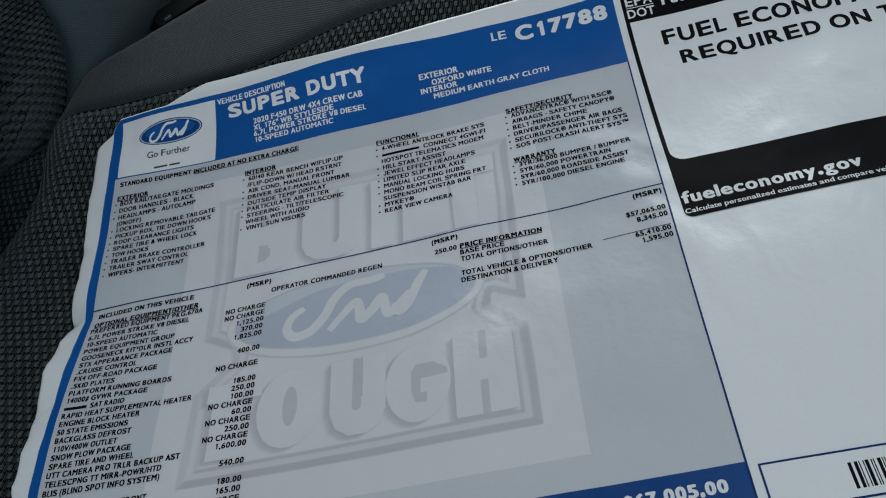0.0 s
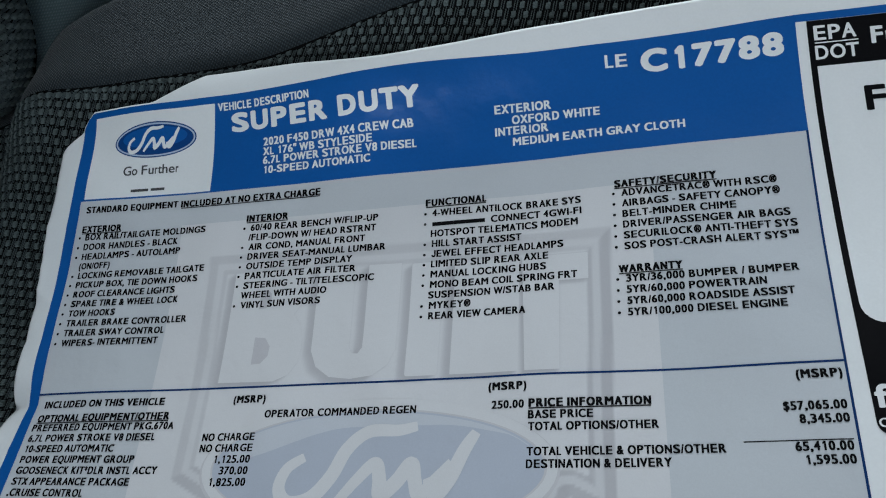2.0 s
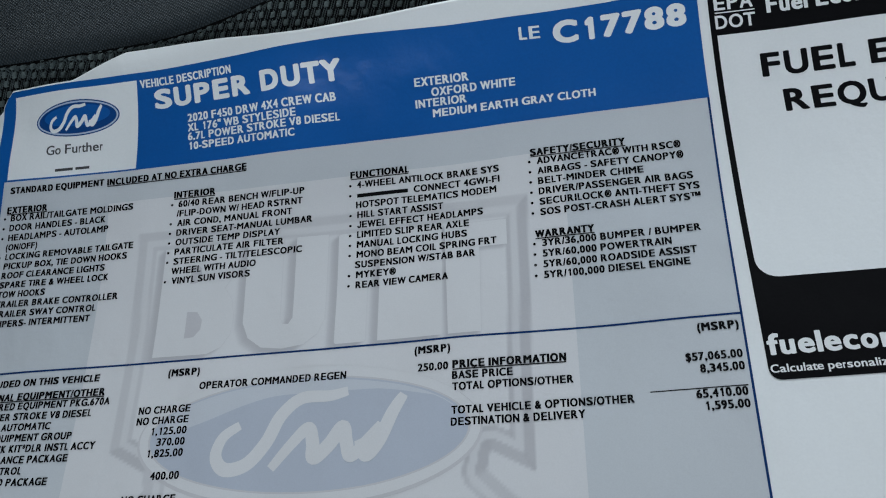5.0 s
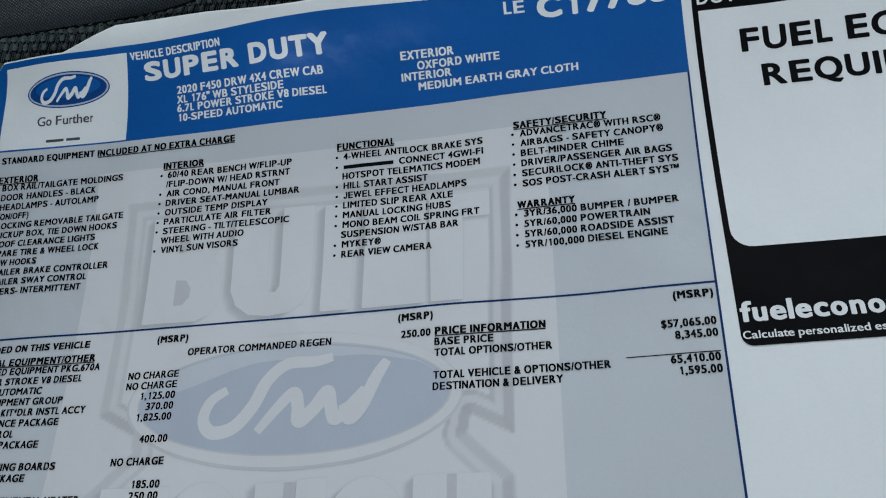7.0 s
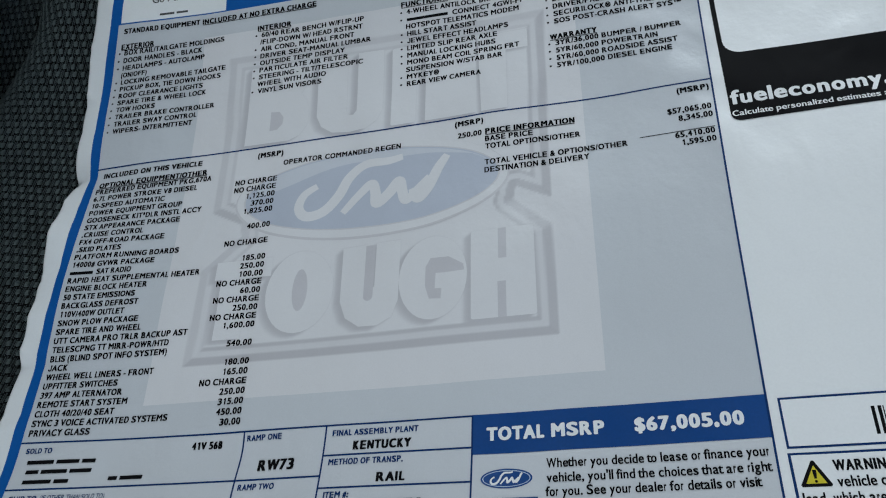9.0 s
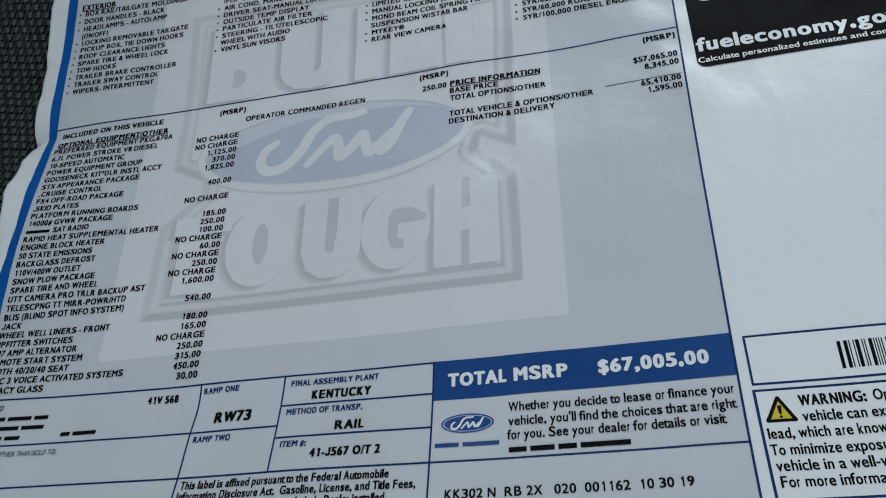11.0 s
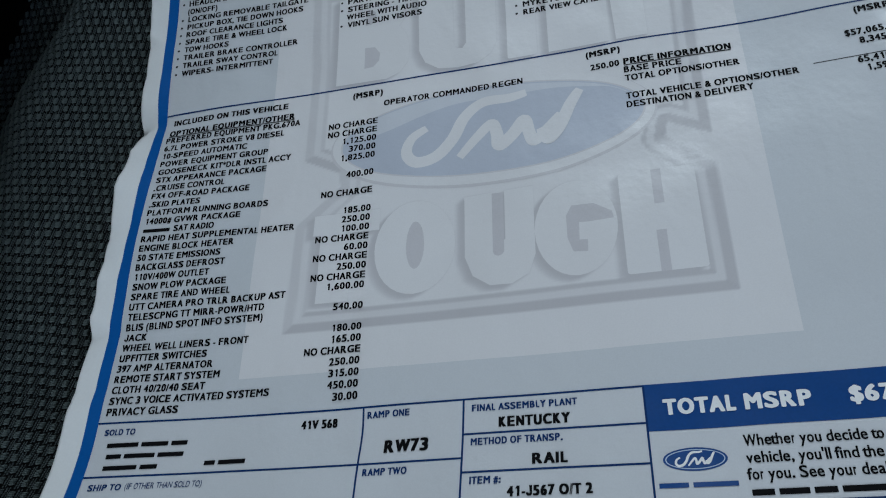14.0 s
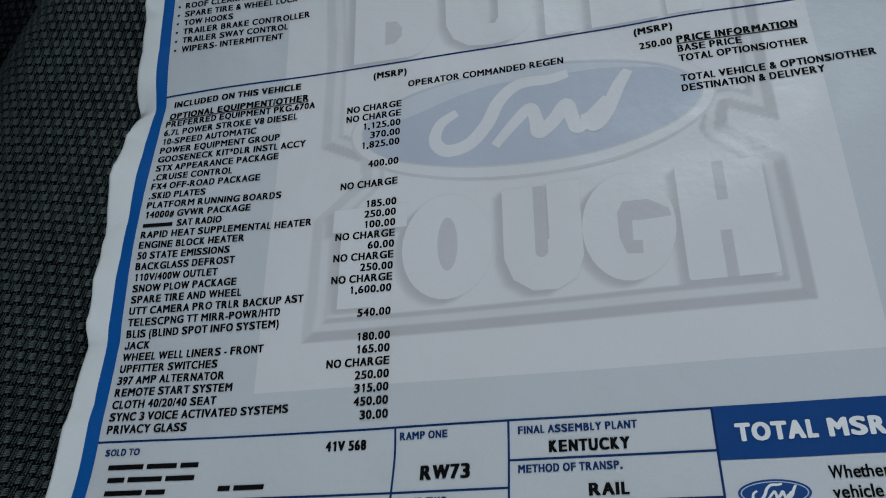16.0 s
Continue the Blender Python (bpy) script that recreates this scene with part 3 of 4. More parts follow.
class Tone:
    """The soft printed grey of the emblem: 0 dark, 1 light."""

    def __init__(self, cell=0.7):
        self.u, self.v = steps(EMBLEM[0], EMBLEM[1], cell), steps(EMBLEM[2], EMBLEM[3], cell)
        self.us, self.vs = np.meshgrid(self.u, self.v)
        self.tone = np.full(self.us.shape, 0.80)

    def border(self, points):
        d = -away(points, self.us, self.vs)
        gv, gu = np.gradient(d)
        far = np.hypot(gu, gv) + 1e-9
        lit = 0.62 + 0.38 * np.clip((-0.6 * gu + 0.8 * gv) / far, -0.4, 1)
        for a, b, tone in ((0, 3.0, 0.02), (3.0, 5.0, 0.62), (5.0, 6.4, 0.10), (6.4, 400, 0.84)):
            share = step(d, a - 0.25, a + 0.25) * (1 - step(d, b - 0.25, b + 0.25))
            goal = 0.80 - (0.80 - tone) * (lit if tone < 0.8 else 1)
            self.tone = self.tone + (goal - self.tone) * share

    def side(self, points, off, n=7):
        """The soft shaded side that a raised block throws along off."""
        d = np.full(self.us.shape, 1e9)
        for k in range(1, n + 1):
            d = np.minimum(d, away([(u + off[0] * k / n, v + off[1] * k / n) for u, v in points], self.us, self.vs))
        own = away(points, self.us, self.vs)
        share = (1 - step(d, -0.7, 0.7)) * (1 - 0.45 * step(own, 0.4, 2.8))
        self.tone = self.tone + (0.10 - self.tone) * share

    def mesh(self):
        me = sheet_of(self.u, self.v, lambda u, v: on_sheet(u, v, 0.045), uv=False)
        me.attributes.new("tone", "FLOAT", "POINT").data.foreach_set("value", self.tone.ravel().astype(np.float32))
        return me


tones = Tone()
# raised frame of the emblem, waisted at the oval
tones.border([(50.4, 42.6), (173.6, 41.5), (172.2, -24), (172.4, -37), (161, -31), (160, -36), (172, -47), (172.4, -84.2), (50.2, -84.2), (51, -49), (64, -37), (63, -32), (51.4, -26), (51.5, 0)])
BLOCKS = []


def shape(name, points, mat, rise, parent):
    return part(name, outline(points, rise), mat, parent)


def block(points, cuts=(), off=(-2.5, -1.6)):
    """One raised block of the emblem: its soft side, its face and the slots in it."""
    tones.side(points, off)
    BLOCKS.append((points, cuts))


def box(u0, u1, v0, v1):
    return [(u0, v0), (u1, v0), (u1, v1), (u0, v1)]


# upper row of blocks
block([(60.0, 1.6), (77.5, 1.4), (81.8, 3.2), (84.4, 7.0), (85.0, 12.0), (84.0, 17.6), (81.4, 21.6), (83.4, 24.6), (83.6, 29.6), (81.8, 33.8), (77.6, 36.0), (60.2, 36.2)],
      [[(69.6, 6.8), (72.6, 7.0), (74.6, 9.2), (74.8, 12.2), (73.0, 14.8), (69.6, 15.2)], [(69.6, 24.0), (72.0, 24.2), (73.4, 26.2), (73.2, 28.8), (71.8, 30.0), (69.6, 30.2)]])
block([(88.0, 36.0), (99.4, 35.9), (99.6, 10.6), (100.6, 8.8), (102.4, 8.6), (103.6, 10.4), (103.6, 35.9), (113.6, 35.8), (113.4, 9.4), (111.6, 5.0), (107.4, 2.0), (101.0, 1.2), (94.6, 2.0), (90.2, 5.2), (88.2, 10.0)])
block(rounded(116.8, 126.0, 1.2, 35.4, 0.8))
block(box(129.6, 148.2, 1.2, 35.2))
block([(150.0, 1.2), (159.2, 1.2), (159.2, 26.8), (167.2, 26.8), (167.2, 34.6), (149.0, 34.8), (149.4, 20.0)], (), (-1.0, -1.0))
# lower row of blocks
block([(59.0, -75.6), (68.6, -75.6), (68.6, -53.5), (77.0, -53.5), (77.0, -46.6), (56.6, -46.6), (56.6, -53.5), (59.0, -53.5)])
block(oval(87.8, -60.6, 12.0, 14.8, 0, 32), [oval(88.0, -60.0, 2.7, 7.6, 0, 24)])
block([(102.6, -46.8), (111.0, -46.2), (111.0, -62.0), (114.2, -62.0), (114.2, -46.2), (122.4, -45.8), (122.4, -67.5), (120.4, -73.0), (115.6, -75.6), (109.6, -75.4), (104.8, -72.0), (102.6, -66.0)], [box(110.6, 113.8, -65.4, -46.6), oval(112.2, -65.2, 1.6, 1.6, 0, 16)])
block(oval(133.6, -60.8, 11.2, 14.8, 0, 32), [[(131.2, -64.0), (131.2, -57.0), (132.8, -54.0), (138.8, -54.2), (143.6, -57.4), (143.9, -59.6), (137.2, -59.8), (134.6, -59.6), (134.4, -65.0), (136.6, -65.2), (136.4, -68.8), (132.6, -68.4)]])
block(rounded(146.0, 166.2, -77.0, -46.2, 0.8), [box(154.8, 157.4, -57.0, -46.2), box(154.4, 157.0, -77.0, -65.0)])
emblem = part("emblem", tones.mesh(), WATERMARK, sticker, "faint grey and blue watermark emblem")
for n, (points, cuts) in enumerate(BLOCKS):
    shape("block_face", points, FACE, 0.070 + 0.0015 * n, emblem)
    for c in cuts:
        shape("block_slot", c, SHADE, 0.090, emblem)
# the oval over both rows
shape("oval_edge", oval(109.6, -24.2, 49.6, 19.4, -0.6, 64), FRAME, 0.100, emblem)
shape("oval_rim", oval(109.6, -23.7, 49.0, 18.9, -0.6, 64), FACE, 0.106, emblem)
shape("oval_line", oval(109.6, -23.7, 46.4, 16.0, -0.6, 64), FRAME, 0.112, emblem)
shape("oval_field", oval(109.6, -23.7, 45.8, 15.5, -0.6, 64), MISTBLUE, 0.118, emblem)
crown = [(u, -23.9 - 0.0105 * (u - 109.6) + 15.2 * math.sqrt(max(0.0, 1 - ((u - 109.6) / 45.4) ** 2))) for u in steps(68, 151.4, 2.6)]
shape("oval_glow", crown + [(u, min(v - 0.3, -21.5 + 9.0 * ease(u, 66, 104) - 3.5 * ease(u, 128, 152))) for u, v in reversed(crown)], HAZE, 0.126, emblem)


def glide(points, n=10):
    """A smooth path through the points."""
    out = []
    for k in range(len(points) - 1):
        a, b, c, d = (Vector(points[min(max(k + i, 0), len(points) - 1)]) for i in (-1, 0, 1, 2))
        for i in range(n):
            t = i / n
            out.append(0.5 * (2 * b + (c - a) * t + (2 * a - 5 * b + 4 * c - d) * t * t + (3 * b - a - 3 * c + d) * t**3))
    return out + [Vector(points[-1])]


SWASHES = [[(-19, 3), (-23.5, 0), (-25, -5), (-22, -8.6), (-16, -7.5), (-11, -2), (-7.5, 5), (-2, 9.4), (6, 9.6), (11, 10.6)],
           [(-9, -9), (-4, -3), (0.5, 1.2), (2, -2.5), (2.6, -6.6), (6.5, -3.4), (10, 1.0), (11.2, -3), (12.6, -6.6), (17, -2.5), (20.5, 1.2)],
           [(14.5, -2.5), (16.5, -6.6), (20, -3), (23.5, 4), (26.5, 8.6)]]


def flourish(parent, u, v, k, mat, rise, wide):
    """Free brush swashes that stand for the maker's script: plain strokes, no letters."""
    for n, points in enumerate(SWASHES):
        path = glide(points)
        last = len(path) - 1
        pts = [(u + p.x * k, v + p.y * k, 0.35 + 0.65 * math.sin(math.pi * (0.06 + 0.88 * i / last)) ** 0.5) for i, p in enumerate(path)]
        part("stroke", ribbon(pts, wide, rise + 0.024 * n), mat, parent)


flourish(emblem, 110.6, -23.6, 1.03, FACE, 0.145, 3.9)

# ---- blue border, header and rules
part("border_stripe", patch(-4.6, -0.9, -176, 64.6, 0.11, 1.0), BLUE, sticker, "blue border stripe")
header = part("header_band", patch(0.0, 227.2, 64.6, 94.4, 0.06), BLUE, sticker, "blue header band")
part("header_corner", outline([(-4.6, 64.6), (0.0, 64.6), (0.0, 94.4), (-1.1, 94.2), (-3.0, 92.6), (-4.3, 90.6), (-4.6, 89.8)], 0.06), BLUE, header)
part("header_edge", outline([(150, 94.3), (418, 94.3), (418, 96.4), (228, 96.2), (190, 95.4)], 0.064), BLUE, header)
logo_box = part("logo_box", outline([(0.2, 65.2), (47.3, 65.1), (49.1, 92.3), (0.2, 92.5)], 0.09), WHITE, sticker, "white emblem box")


def rule(u0, u1, v0, v1, mat=None, parent=sticker, rise=0.10):
    part("rule", patch(min(u0, u1), max(u0, u1), min(v0, v1), max(v0, v1), rise), mat or RULE, parent)


part("rule", patch(225.8, 226.4, -172, 64.6, 0.10, lean=0.0125), RULE, sticker)
rule(-0.9, 226.0, -0.28, 0.28)

# emblem in the white box
shape("oval_edge", oval(25.7, 83.3, 16.2, 5.7, 0), NAVY, 0.115, logo_box)
shape("oval_rim", oval(25.7, 83.3, 15.7, 5.3, 0), SILVER, 0.121, logo_box)
shape("oval_field", oval(25.7, 83.3, 15.1, 4.8, 0), NAVY, 0.127, logo_box)
shape("oval_glow", oval(25.7, 84.1, 12.8, 3.3, 0), BLUE, 0.134, logo_box)
flourish(logo_box, 25.3, 83.2, 0.385, WHITE, 0.15, 1.25)
write("Go Further", logo_box, 14.5, 35.3, 72.3, 2.9, GREYINK, 0.025, rise=0.15)
blank_words(logo_box, [4, 3], 18.2, 30.8, 66.6, 1.5, GREYINK, 0.12)

write("VEHICLE DESCRIPTION", header, 50.2, 82.8, 89.9, 2.2, WHITE, 0.062)
write("SUPER DUTY", header, 54.9, 119.4, 83.1, 5.75, WHITE, 0.085)
write("2020 F450 DRW 4X4 CREW CAB", header, 66.0, 116.6, 78.0, 2.3, WHITE, 0.062)
write("XL 176\" WB STYLESIDE", header, 65.8, 103.2, 75.0, 2.3, WHITE, 0.062)
write("6.7L POWER STROKE V8 DIESEL", header, 65.8, 117.2, 72.2, 2.3, WHITE, 0.062)
write("10-SPEED AUTOMATIC", header, 65.9, 102.4, 69.1, 2.3, WHITE, 0.062)
write("EXTERIOR", header, 142.0, 158.7, 79.0, 2.3, WHITE, 0.062)
write("OXFORD WHITE", header, 147.0, 172.6, 75.8, 2.3, WHITE, 0.062)
write("INTERIOR", header, 141.8, 157.5, 72.8, 2.3, WHITE, 0.062)
write("MEDIUM EARTH GRAY CLOTH", header, 147.0, 195.8, 69.5, 2.3, WHITE, 0.062)
write("LE", header, 175.3, 181.3, 88.4, 3.3, WHITE, 0.055)
write("C17788", header, 185.4, 223.5, 86.15, 6.25, WHITE, 0.085)

# ---- equipment columns
BOLD, THIN = 0.082, 0.060
write("STANDARD EQUIPMENT", body_panel, 1.9, 36.4, 60.4, 2.1, BLACK, BOLD)
write("INCLUDED AT NO EXTRA CHARGE", body_panel, 37.6, 85.9, 60.3, 2.1, BLACK, BOLD, under=True)


def heading(text, u0, u1, v):
    write(text, body_panel, u0, u1, v, 2.1, BLACK, BOLD, under=True)


def column(rows, u, v, pitch):
    """Rows of text: a leading * is a bullet, and the number is where the line ends."""
    for text, end in rows:
        if text[0] == "*":
            part("bullet", outline(oval(u - 2.2, v + 0.85, 0.42, 0.42, 0, 10), 0.14), BLACK, body_panel)
        write(text.strip("*"), body_panel, u - (0.4 if text[0] != "*" else 0), end, v, 2.05, BLACK, THIN)
        v -= pitch


heading("EXTERIOR", 1.5, 16.3, 53.7)
column([("*BOX RAIL/TAILGATE MOLDINGS", 47.3), ("*DOOR HANDLES - BLACK", 37.7), ("*HEADLAMPS - AUTOLAMP", 39.0), ("(ON/OFF)", 14.1), ("*LOCKING REMOVABLE TAILGATE", 48.6),
        ("*PICKUP BOX, TIE DOWN HOOKS", 46.8), ("*ROOF CLEARANCE LIGHTS", 39.4), ("*SPARE TIRE & WHEEL LOCK", 41.0), ("*TOW HOOKS", 19.8), ("*TRAILER BRAKE CONTROLLER", 45.2),
        ("*TRAILER SWAY CONTROL", 38.1), ("*WIPERS- INTERMITTENT", 36.7)], 3.2, 51.1, 3.28)
heading("INTERIOR", 61.6, 75.5, 53.3)
column([("*60/40 REAR BENCH W/FLIP-UP", 105.3), ("/FLIP-DOWN W/ HEAD RSTRNT", 104.8), ("*AIR COND, MANUAL FRONT", 101.5), ("*DRIVER SEAT-MANUAL LUMBAR", 108.1), ("*OUTSIDE TEMP DISPLAY", 97.9),
        ("*PARTICULATE AIR FILTER", 99.2), ("*STEERING - TILT/TELESCOPIC", 105.3), ("WHEEL WITH AUDIO", 90.8), ("*VINYL SUN VISORS", 89.2)], 63.2, 50.2, 3.2)
heading("FUNCTIONAL", 120.3, 138.5, 53.1)
column([("*4-WHEEL ANTILOCK BRAKE SYS", 165.9)], 122.4, 49.8, 3.2)
part("bullet", outline(oval(120.2, 47.4, 0.42, 0.42, 0, 10), 0.14), BLACK, body_panel)
blank_words(body_panel, [8], 122.4, 138.2, 46.5, 2.05, BLACK)
write("CONNECT 4GWI-FI", body_panel, 140.0, 165.9, 46.5, 2.05, BLACK, THIN)
column([("HOTSPOT TELEMATICS MODEM", 164.8), ("*HILL START ASSIST", 148.8), ("*JEWEL EFFECT HEADLAMPS", 160.6), ("*LIMITED SLIP REAR AXLE", 156.3), ("*MANUAL LOCKING HUBS", 155.7),
        ("*MONO BEAM COIL SPRING FRT", 164.2), ("SUSPENSION W/STAB BAR", 157.9), ("*MYKEY\u00ae", 134.5), ("*REAR VIEW CAMERA", 150.0)], 122.5, 43.3, 3.19)
heading("SAFETY/SECURITY", 175.4, 202.6, 53.2)
column([("*ADVANCETRAC\u00ae WITH RSC\u00ae", 217.6), ("*AIRBAGS - SAFETY CANOPY\u00ae", 218.0), ("*BELT-MINDER CHIME", 206.7), ("*DRIVER/PASSENGER AIR BAGS", 219.8), ("*SECURILOCK\u00ae ANTI-THEFT SYS", 221.1),
        ("*SOS POST-CRASH ALERT SYS\u2122", 221.0)], 177.2, 50.4, 3.22)
heading("WARRANTY", 175.3, 191.7, 27.6)
column([("*3YR/36,000 BUMPER / BUMPER", 219.7), ("*5YR/60,000 POWERTRAIN", 211.7), ("*5YR/60,000 ROADSIDE ASSIST", 217.9), ("*5YR/100,000 DIESEL ENGINE", 215.7)], 177.1, 24.8, 3.22)

# ---- options with their prices
write("INCLUDED ON THIS VEHICLE", body_panel, 2.4, 43.7, -4.4, 2.05, BLACK, BOLD)
write("(MSRP)", body_panel, 66.3, 76.2, -4.6, 2.05, BLACK, BOLD)
write("(MSRP)", body_panel, 140.6, 150.6, -3.8, 2.05, BLACK, BOLD)
write("(MSRP)", body_panel, 215.0, 224.9, -3.9, 2.05, BLACK, BOLD)
heading("OPTIONAL EQUIPMENT/OTHER", 1.6, 46.4, -8.8)
OPTIONS = [("PREFERRED EQUIPMENT PKG.670A", 48.6), ("6.7L POWER STROKE V8 DIESEL", 43.3), ("10-SPEED AUTOMATIC", 30.9), ("POWER EQUIPMENT GROUP", 38.4), ("GOOSENECK KIT*DLR INSTL ACCY", 46.6),
           ("STX APPEARANCE PACKAGE", 38.6), (".CRUISE CONTROL", 24.9), ("FX4 OFF-ROAD PACKAGE", 33.7), (".SKID PLATES", 17.9), ("PLATFORM RUNNING BOARDS", 40.6),
           ("14000# GVWR PACKAGE", 32.0), ("SAT RADIO", 24.1), ("RAPID HEAT SUPPLEMENTAL HEATER", 50.2), ("ENGINE BLOCK HEATER", 31.4), ("50 STATE EMISSIONS", 27.7),
           ("BACKGLASS DEFROST", 29.5), ("110V/400W OUTLET", 25.0), ("SNOW PLOW PACKAGE", 30.6), ("SPARE TIRE AND WHEEL", 32.2), ("UTT CAMERA PRO TRLR BACKUP AST", 49.9),
           ("TELESCPNG TT MIRR-POWR/HTD", 43.7), ("BLIS (BLIND SPOT INFO SYSTEM)", 43.6), ("JACK", 7.9), ("WHEEL WELL LINERS - FRONT", 40.0), ("UPFITTER SWITCHES", 27.8),
           ("397 AMP ALTERNATOR", 30.0), ("REMOTE START SYSTEM", 32.6), ("CLOTH 40/20/40 SEAT", 28.8), ("SYNC 3 VOICE ACTIVATED SYSTEMS", 48.2), ("PRIVACY GLASS", 22.0)]
PRICES = ["", "NO CHARGE", "NO CHARGE", "1,125.00", "370.00", "1,825.00", "", "400.00", "", "NO CHARGE", "", "185.00", "250.00", "100.00", "NO CHARGE", "60.00", "NO CHARGE", "250.00", "NO CHARGE",
          "1,600.00", "", "540.00", "", "180.00", "165.00", "NO CHARGE", "250.00", "315.00", "450.00", "30.00"]
PRICE_WIDTH = {9: 16.2, 8: 11.2, 6: 8.7, 5: 7.1}
for k, ((text, end), price) in enumerate(zip(OPTIONS, PRICES)):
    v = -11.7 - 3.217 * k
    start = 0.9
    if text == "SAT RADIO":
        blank_words(body_panel, [6], 0.9, 9.6, v, 2.05, BLACK)
        start = 10.9
    write(text, body_panel, start, end, v, 2.05, BLACK, THIN)
    if price:
        # the column of prices is printed a little out of step with the names
        end = float(np.interp(k, (1, 9, 19, 29), (74.9, 74.2, 73.2, 73.9)))
        v += float(np.interp(k, (1, 9, 19, 23, 29), (-0.5, 0.3, 1.3, 1.1, 0.4)))
        write(price, body_panel, end - PRICE_WIDTH[len(price)], end, v, 2.05, BLACK, THIN)

write("OPERATOR COMMANDED REGEN", body_panel, 76.8, 121.0, -9.1, 2.05, BLACK, THIN)
write("250.00", body_panel, 141.6, 150.0, -8.8, 2.05, BLACK, THIN)
heading("PRICE INFORMATION", 151.3, 181.4, -8.7)
write("BASE PRICE", body_panel, 151.2, 167.3, -11.7, 2.05, BLACK, THIN)
write("TOTAL OPTIONS/OTHER", body_panel, 151.2, 182.9, -14.8, 2.05, BLACK, THIN)
write("TOTAL VEHICLE & OPTIONS/OTHER", body_panel, 150.9, 197.6, -21.1, 2.05, BLACK, THIN)
write("DESTINATION & DELIVERY", body_panel, 150.8, 185.3, -24.2, 2.05, BLACK, THIN)
write("$57,065.00", body_panel, 211.2, 224.7, -11.6, 2.05, BLACK, THIN)
write("8,345.00", body_panel, 214.3, 224.7, -14.8, 2.05, BLACK, THIN)
rule(201.6, 224.8, -18.9, -18.65, BLACK, body_panel)
write("65,410.00", body_panel, 212.5, 224.5, -21.2, 2.05, BLACK, THIN)
write("1,595.00", body_panel, 214.1, 224.5, -24.3, 2.05, BLACK, THIN)

# ---- delivery table
table = part("delivery_table", patch(-0.9, 146.4, -172, -107.3, 0.03), TABLE, sticker)
for u0, u1, v in ((-0.9, 146.6, -107.1), (-0.9, 102.6, -122.2), (102.6, 146.6, -116.2), (102.6, 146.6, -125.8), (-0.9, 224.3, -135.5)):
    rule(u0, u1, v - 0.26, v + 0.26, None, table)
for u, v0, v1 in ((75.8, -172, -107.1), (102.6, -135.5, -107.1), (146.6, -172, -107.1)):
    rule(u - 0.26, u + 0.26, v0, v1, None, table)
write("SOLD TO", table, 1.7, 10.8, -110.6, 1.6, RULE, THIN)
write("41V 568", table, 58.7, 68.6, -111.7, 2.2, BLACK, BOLD)
blank_words(table, [6, 5, 3], 3.3, 26.8, -114.3, 2.1, BLACK)
blank_words(table, [3, 6, 5], 3.9, 26.4, -117.4, 2.1, BLACK)
blank_words(table, [6, 3], 4.0, 19.7, -120.6, 2.1, BLACK)
blank_words(table, [2, 5], 33.1, 44.7, -120.3, 2.1, BLACK)
write("SHIP TO", table, 1.6, 11.2, -125.9, 1.6, RULE, THIN)
write("(IF OTHER THAN SOLD TO)", table, 12.4, 34.1, -125.8, 1.6, RULE, 0.0)
write("RAMP ONE", table, 77.0, 88.4, -110.1, 1.7, RULE, THIN)
write("RW73", table, 82.4, 93.8, -119.5, 3.1, BLACK, BOLD)
write("RAMP TWO", table, 77.4, 88.8, -125.2, 1.7, RULE, THIN)
write("FINAL ASSEMBLY PLANT", table, 104.8, 130.8, -110.4, 1.7, RULE, THIN)
write("KENTUCKY", table, 111.6, 128.9, -114.8, 2.5, BLACK, BOLD)
write("METHOD OF TRANSP.", table, 104.7, 126.9, -119.1, 1.7, RULE, THIN)
write("RAIL", table, 119.7, 127.8, -124.5, 2.5, BLACK, BOLD)
write("ITEM #:", table, 104.8, 112.2, -128.7, 1.7, RULE, THIN)
write("41-J567 O/T 2", table, 113.8, 133.2, -132.0, 2.3, BLACK, BOLD)
write("This label is affixed pursuant to the Federal Automobile", table, 77.4, 136.2, -138.8, 2.2, BLACK, 0.045)
write("Information Disclosure Act.  Gasoline, License, and Title Fees,", table, 77.2, 143.4, -141.8, 2.2, BLACK, 0.045)
blank_words(table, [5, 3, 5, 7], 77.2, 108.0, -144.9, 2.0, BLACK)
write("included.  Dealer installed", table, 109.0, 135.6, -144.9, 2.2, BLACK, 0.045)

# ---- total and finance note
total_band = part("total_band", patch(146.4, 224.9, -118.3, -106.8, 0.07), NAVY, sticker, "navy total price band")
write("TOTAL MSRP", total_band, 150.7, 182.9, -114.6, 3.9, WHITE, 0.075)
write("$67,005.00", total_band, 191.0, 218.5, -114.5, 3.9, WHITE, 0.075)
finance = part("finance_note", patch(146.8, 224.2, -172, -118.4, 0.03), TABLE, sticker)
shape("oval_edge", oval(156.2, -125.3, 7.0, 2.7, 0), NAVY, 0.10, finance)
shape("oval_rim", oval(156.2, -125.3, 6.5, 2.3, 0), SILVER, 0.105, finance)
shape("oval_field", oval(156.2, -125.3, 6.25, 2.1, 0), NAVY, 0.11, finance)
flourish(finance, 156.1, -125.3, 0.165, WHITE, 0.145, 0.58)
blank_words(finance, [4, 6], 147.8, 164.6, -131.8, 1.9, NAVY)
write("Whether you decide to lease or finance your", finance, 167.1, 223.0, -122.9, 2.5, BLACK, 0.028)
write("vehicle, you'll find the choices that are right", finance, 167.0, 222.8, -126.8, 2.5, BLACK, 0.028)
write("for you. See your dealer for details or visit", finance, 166.9, 219.8, -130.5, 2.5, BLACK, 0.028)
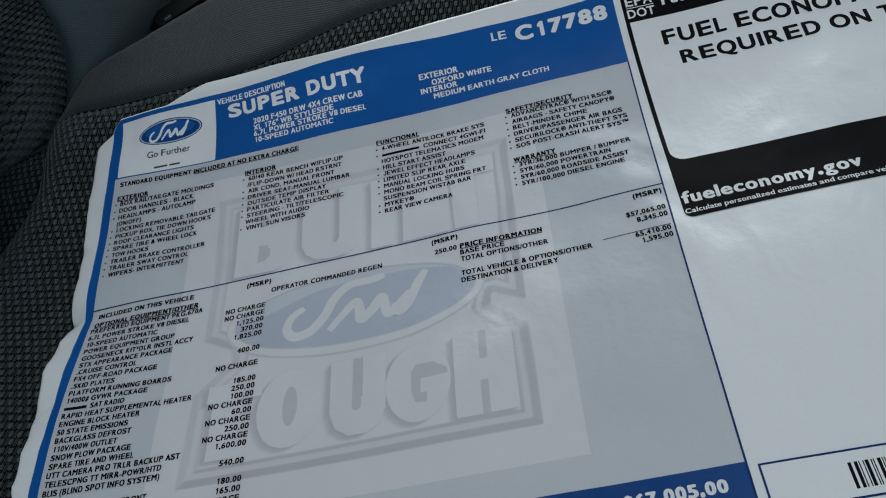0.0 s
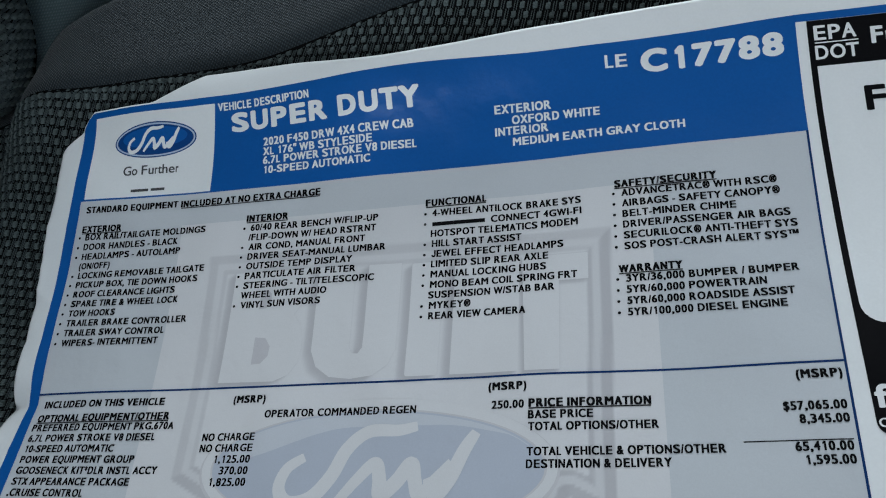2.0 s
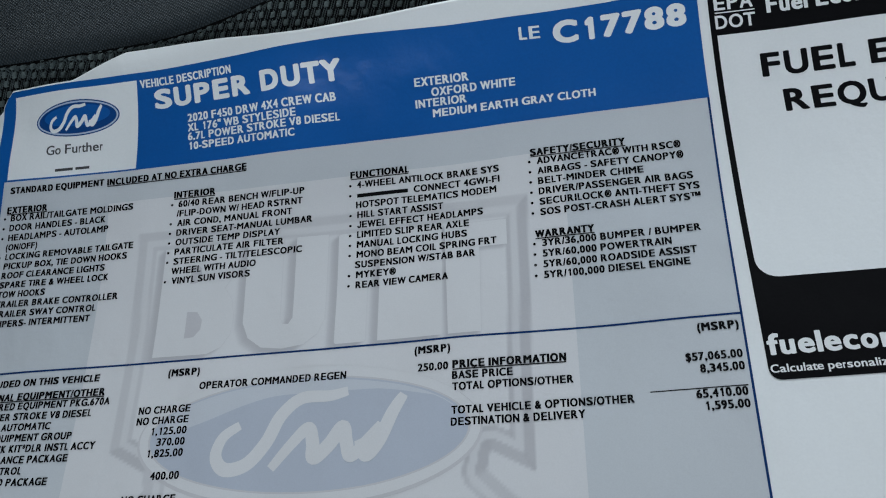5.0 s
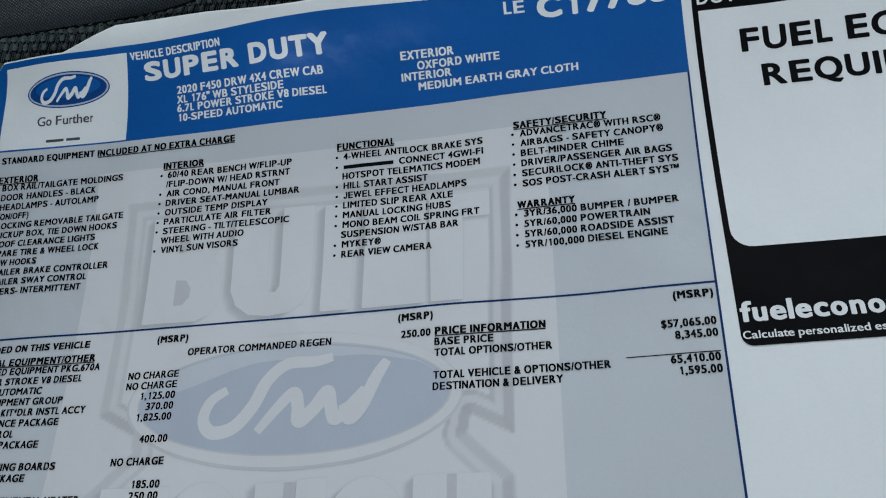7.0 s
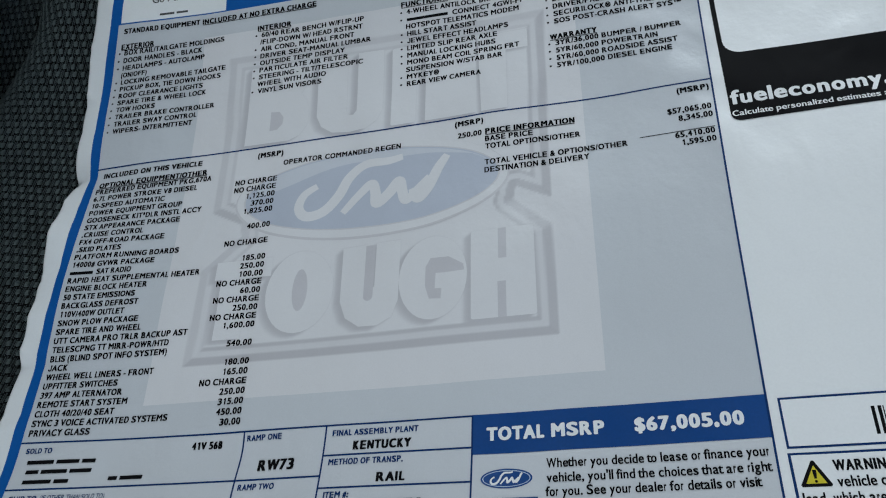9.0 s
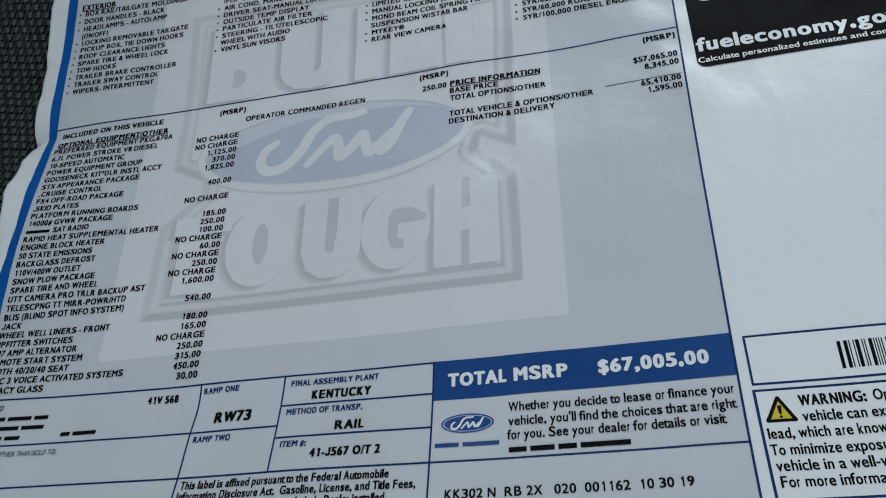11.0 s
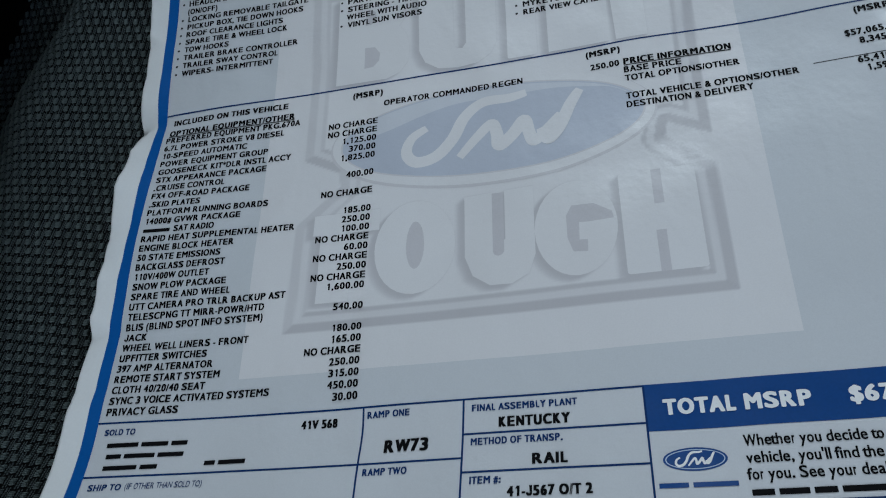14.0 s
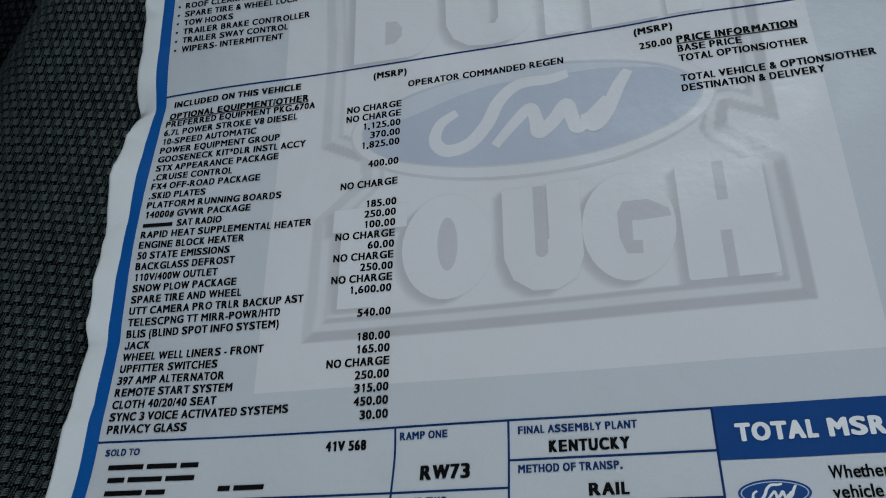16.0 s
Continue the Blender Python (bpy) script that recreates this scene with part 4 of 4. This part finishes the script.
blank_words(finance, [3, 4, 3, 8], 167.0, 197.2, -134.2, 2.3, BLACK)
write("KK302 N  RB 2X   020  001162  10 30 19", sticker, 151.1, 210.5, -145.2, 2.3, BLACK, 0.035)

# ---- fuel economy label
fuel = part("fuel_economy_label", patch(231.0, 409.0, -17.0, 93.6, 0.04), WHITE, sticker, "black and white fuel economy label")
part("black_field", outline([(410, 94.2), (230.0, 94.2)] + rounded(230.0, 410, -18.2, 94.2, 3.0)[14:], 0.10, 2.0), BLACK, fuel)
part("white_field", outline(rounded(231.6, 407.5, 9.0, 82.2, 5.5), 0.12, 2.0), WHITE, fuel)
part("white_field", patch(231.6, 407.5, 70.0, 82.2, 0.130), WHITE, fuel)
write("EPA", fuel, 231.7, 242.2, 89.0, 3.8, WHITE, 0.035)
rule(231.6, 242.6, 88.2, 88.5, WHITE, fuel, 0.14)
write("DOT", fuel, 231.6, 242.5, 83.9, 3.7, WHITE, 0.035)
write("Fuel Economy and Environment", fuel, 245.9, 330.3, 86.8, 4.4, WHITE, 0.055)
write("FUEL ECONOMY LABEL", fuel, 242.6, 356.2, 68.9, 6.9, BLACK, 0.050)
write("REQUIRED ON THIS", fuel, 247.2, 344.0, 57.8, 6.9, BLACK, 0.050)
write("fueleconomy.gov", fuel, 231.4, 289.4, -11.9, 5.6, WHITE, 0.055)
write("Calculate personalized estimates and compare vehicles", fuel, 230.5, 302.3, -16.3, 2.0, WHITE, 0.035)

# ---- code box and warning
code_box = part("code_box", patch(227.4, 330, -121.5, -108.1, 0.03), RULE, sticker)
part("box_field", patch(228.0, 329.4, -120.9, -108.7, 0.06), PAPER, code_box)
rng = random.Random(11)
u = 248.7
while u < 288:
    w = rng.choice((0.28, 0.28, 0.56, 0.84))
    part("code_bar", patch(u, u + w, -118.9, -111.8, 0.09), BLACK, code_box)
    u += w + rng.choice((0.28, 0.28, 0.56, 0.7))
warning = part("warning_box", patch(227.2, 330, -150.0, -122.6, 0.03), RULE, sticker)
part("box_field", patch(227.9, 329.4, -149.4, -123.2, 0.06), PAPER, warning)
shape("triangle_edge", [(228.9, -130.7), (229.2, -131.2), (235.8, -131.2), (236.1, -130.7), (232.8, -124.7), (232.2, -124.7)], BLACK, 0.09, warning)
shape("triangle_field", [(230.1, -130.4), (234.9, -130.4), (232.5, -125.9)], YELLOW, 0.10, warning)
shape("mark", [(232.2, -129.2), (232.8, -129.2), (233.0, -127.0), (232.0, -127.0)], BLACK, 0.11, warning)
shape("mark", oval(232.5, -129.85, 0.36, 0.36, 0, 10), BLACK, 0.11, warning)
write("WARNING:", warning, 237.1, 252.0, -127.4, 2.6, BLACK, 0.052)
write("Operating", warning, 253.6, 266.0, -127.3, 2.6, BLACK, 0.03)
write("vehicle can expose", warning, 237.2, 261.2, -131.3, 2.6, BLACK, 0.03)
write("lead, which are known", warning, 228.8, 256.0, -135.2, 2.6, BLACK, 0.03)
write("To minimize exposure", warning, 228.5, 256.5, -139.2, 2.6, BLACK, 0.03)
write("vehicle in a well-v", warning, 228.9, 252.5, -143.0, 2.6, BLACK, 0.03)
write("For more information", warning, 229.2, 256.0, -146.8, 2.6, BLACK, 0.03)
part("foot_band", patch(227.2, 418, -176, -152.0, 0.06), NAVY, sticker, "navy foot band")
set_type()


# ---------------------------------------------------------------- the closed cabin around
def slab(name, lo, hi, mat, label):
    bm = bmesh.new()
    mid, size = [(a + b) / 2 for a, b in zip(lo, hi)], [b - a for a, b in zip(lo, hi)]
    bmesh.ops.create_cube(bm, size=1.0, matrix=Matrix.Translation(mid) @ Matrix.Diagonal((*size, 1)))
    bmesh.ops.bevel(bm, geom=bm.edges[:], offset=0.008, segments=2, affect="EDGES")
    return tagged(part(name, bm, mat), label, name.split("_")[0], kind="structure")


slab("floor", (-0.85, -0.85, -0.46), (1.40, 1.45, -0.40), CARPET, "black carpeted cabin floor")
slab("ceiling", (-0.85, -0.85, 0.86), (1.40, 1.45, 0.90), LINER, "plain grey cabin headlining")
slab("wall_rear", (-0.85, -0.85, -0.40), (-0.80, 1.45, 0.86), TRIM, "dark cabin rear wall")
slab("wall_front", (1.34, -0.85, -0.40), (1.40, 1.45, 0.60), TRIM, "dark dashboard wall below the windscreen")
slab("wall_left", (-0.80, 1.40, -0.40), (1.34, 1.45, 0.30), TRIM, "dark door panel below the side window")
slab("wall_right", (-0.80, -0.85, -0.40), (-0.62, -0.80, 0.86), TRIM, "dark pillar beside the open door")
slab("ground", (-40, -40, -1.30), (40, 40, -1.20), material("asphalt", (0.05, 0.05, 0.052), rough=0.9, vary=0.2, scale=3, fine=60), "grey asphalt ground outside")
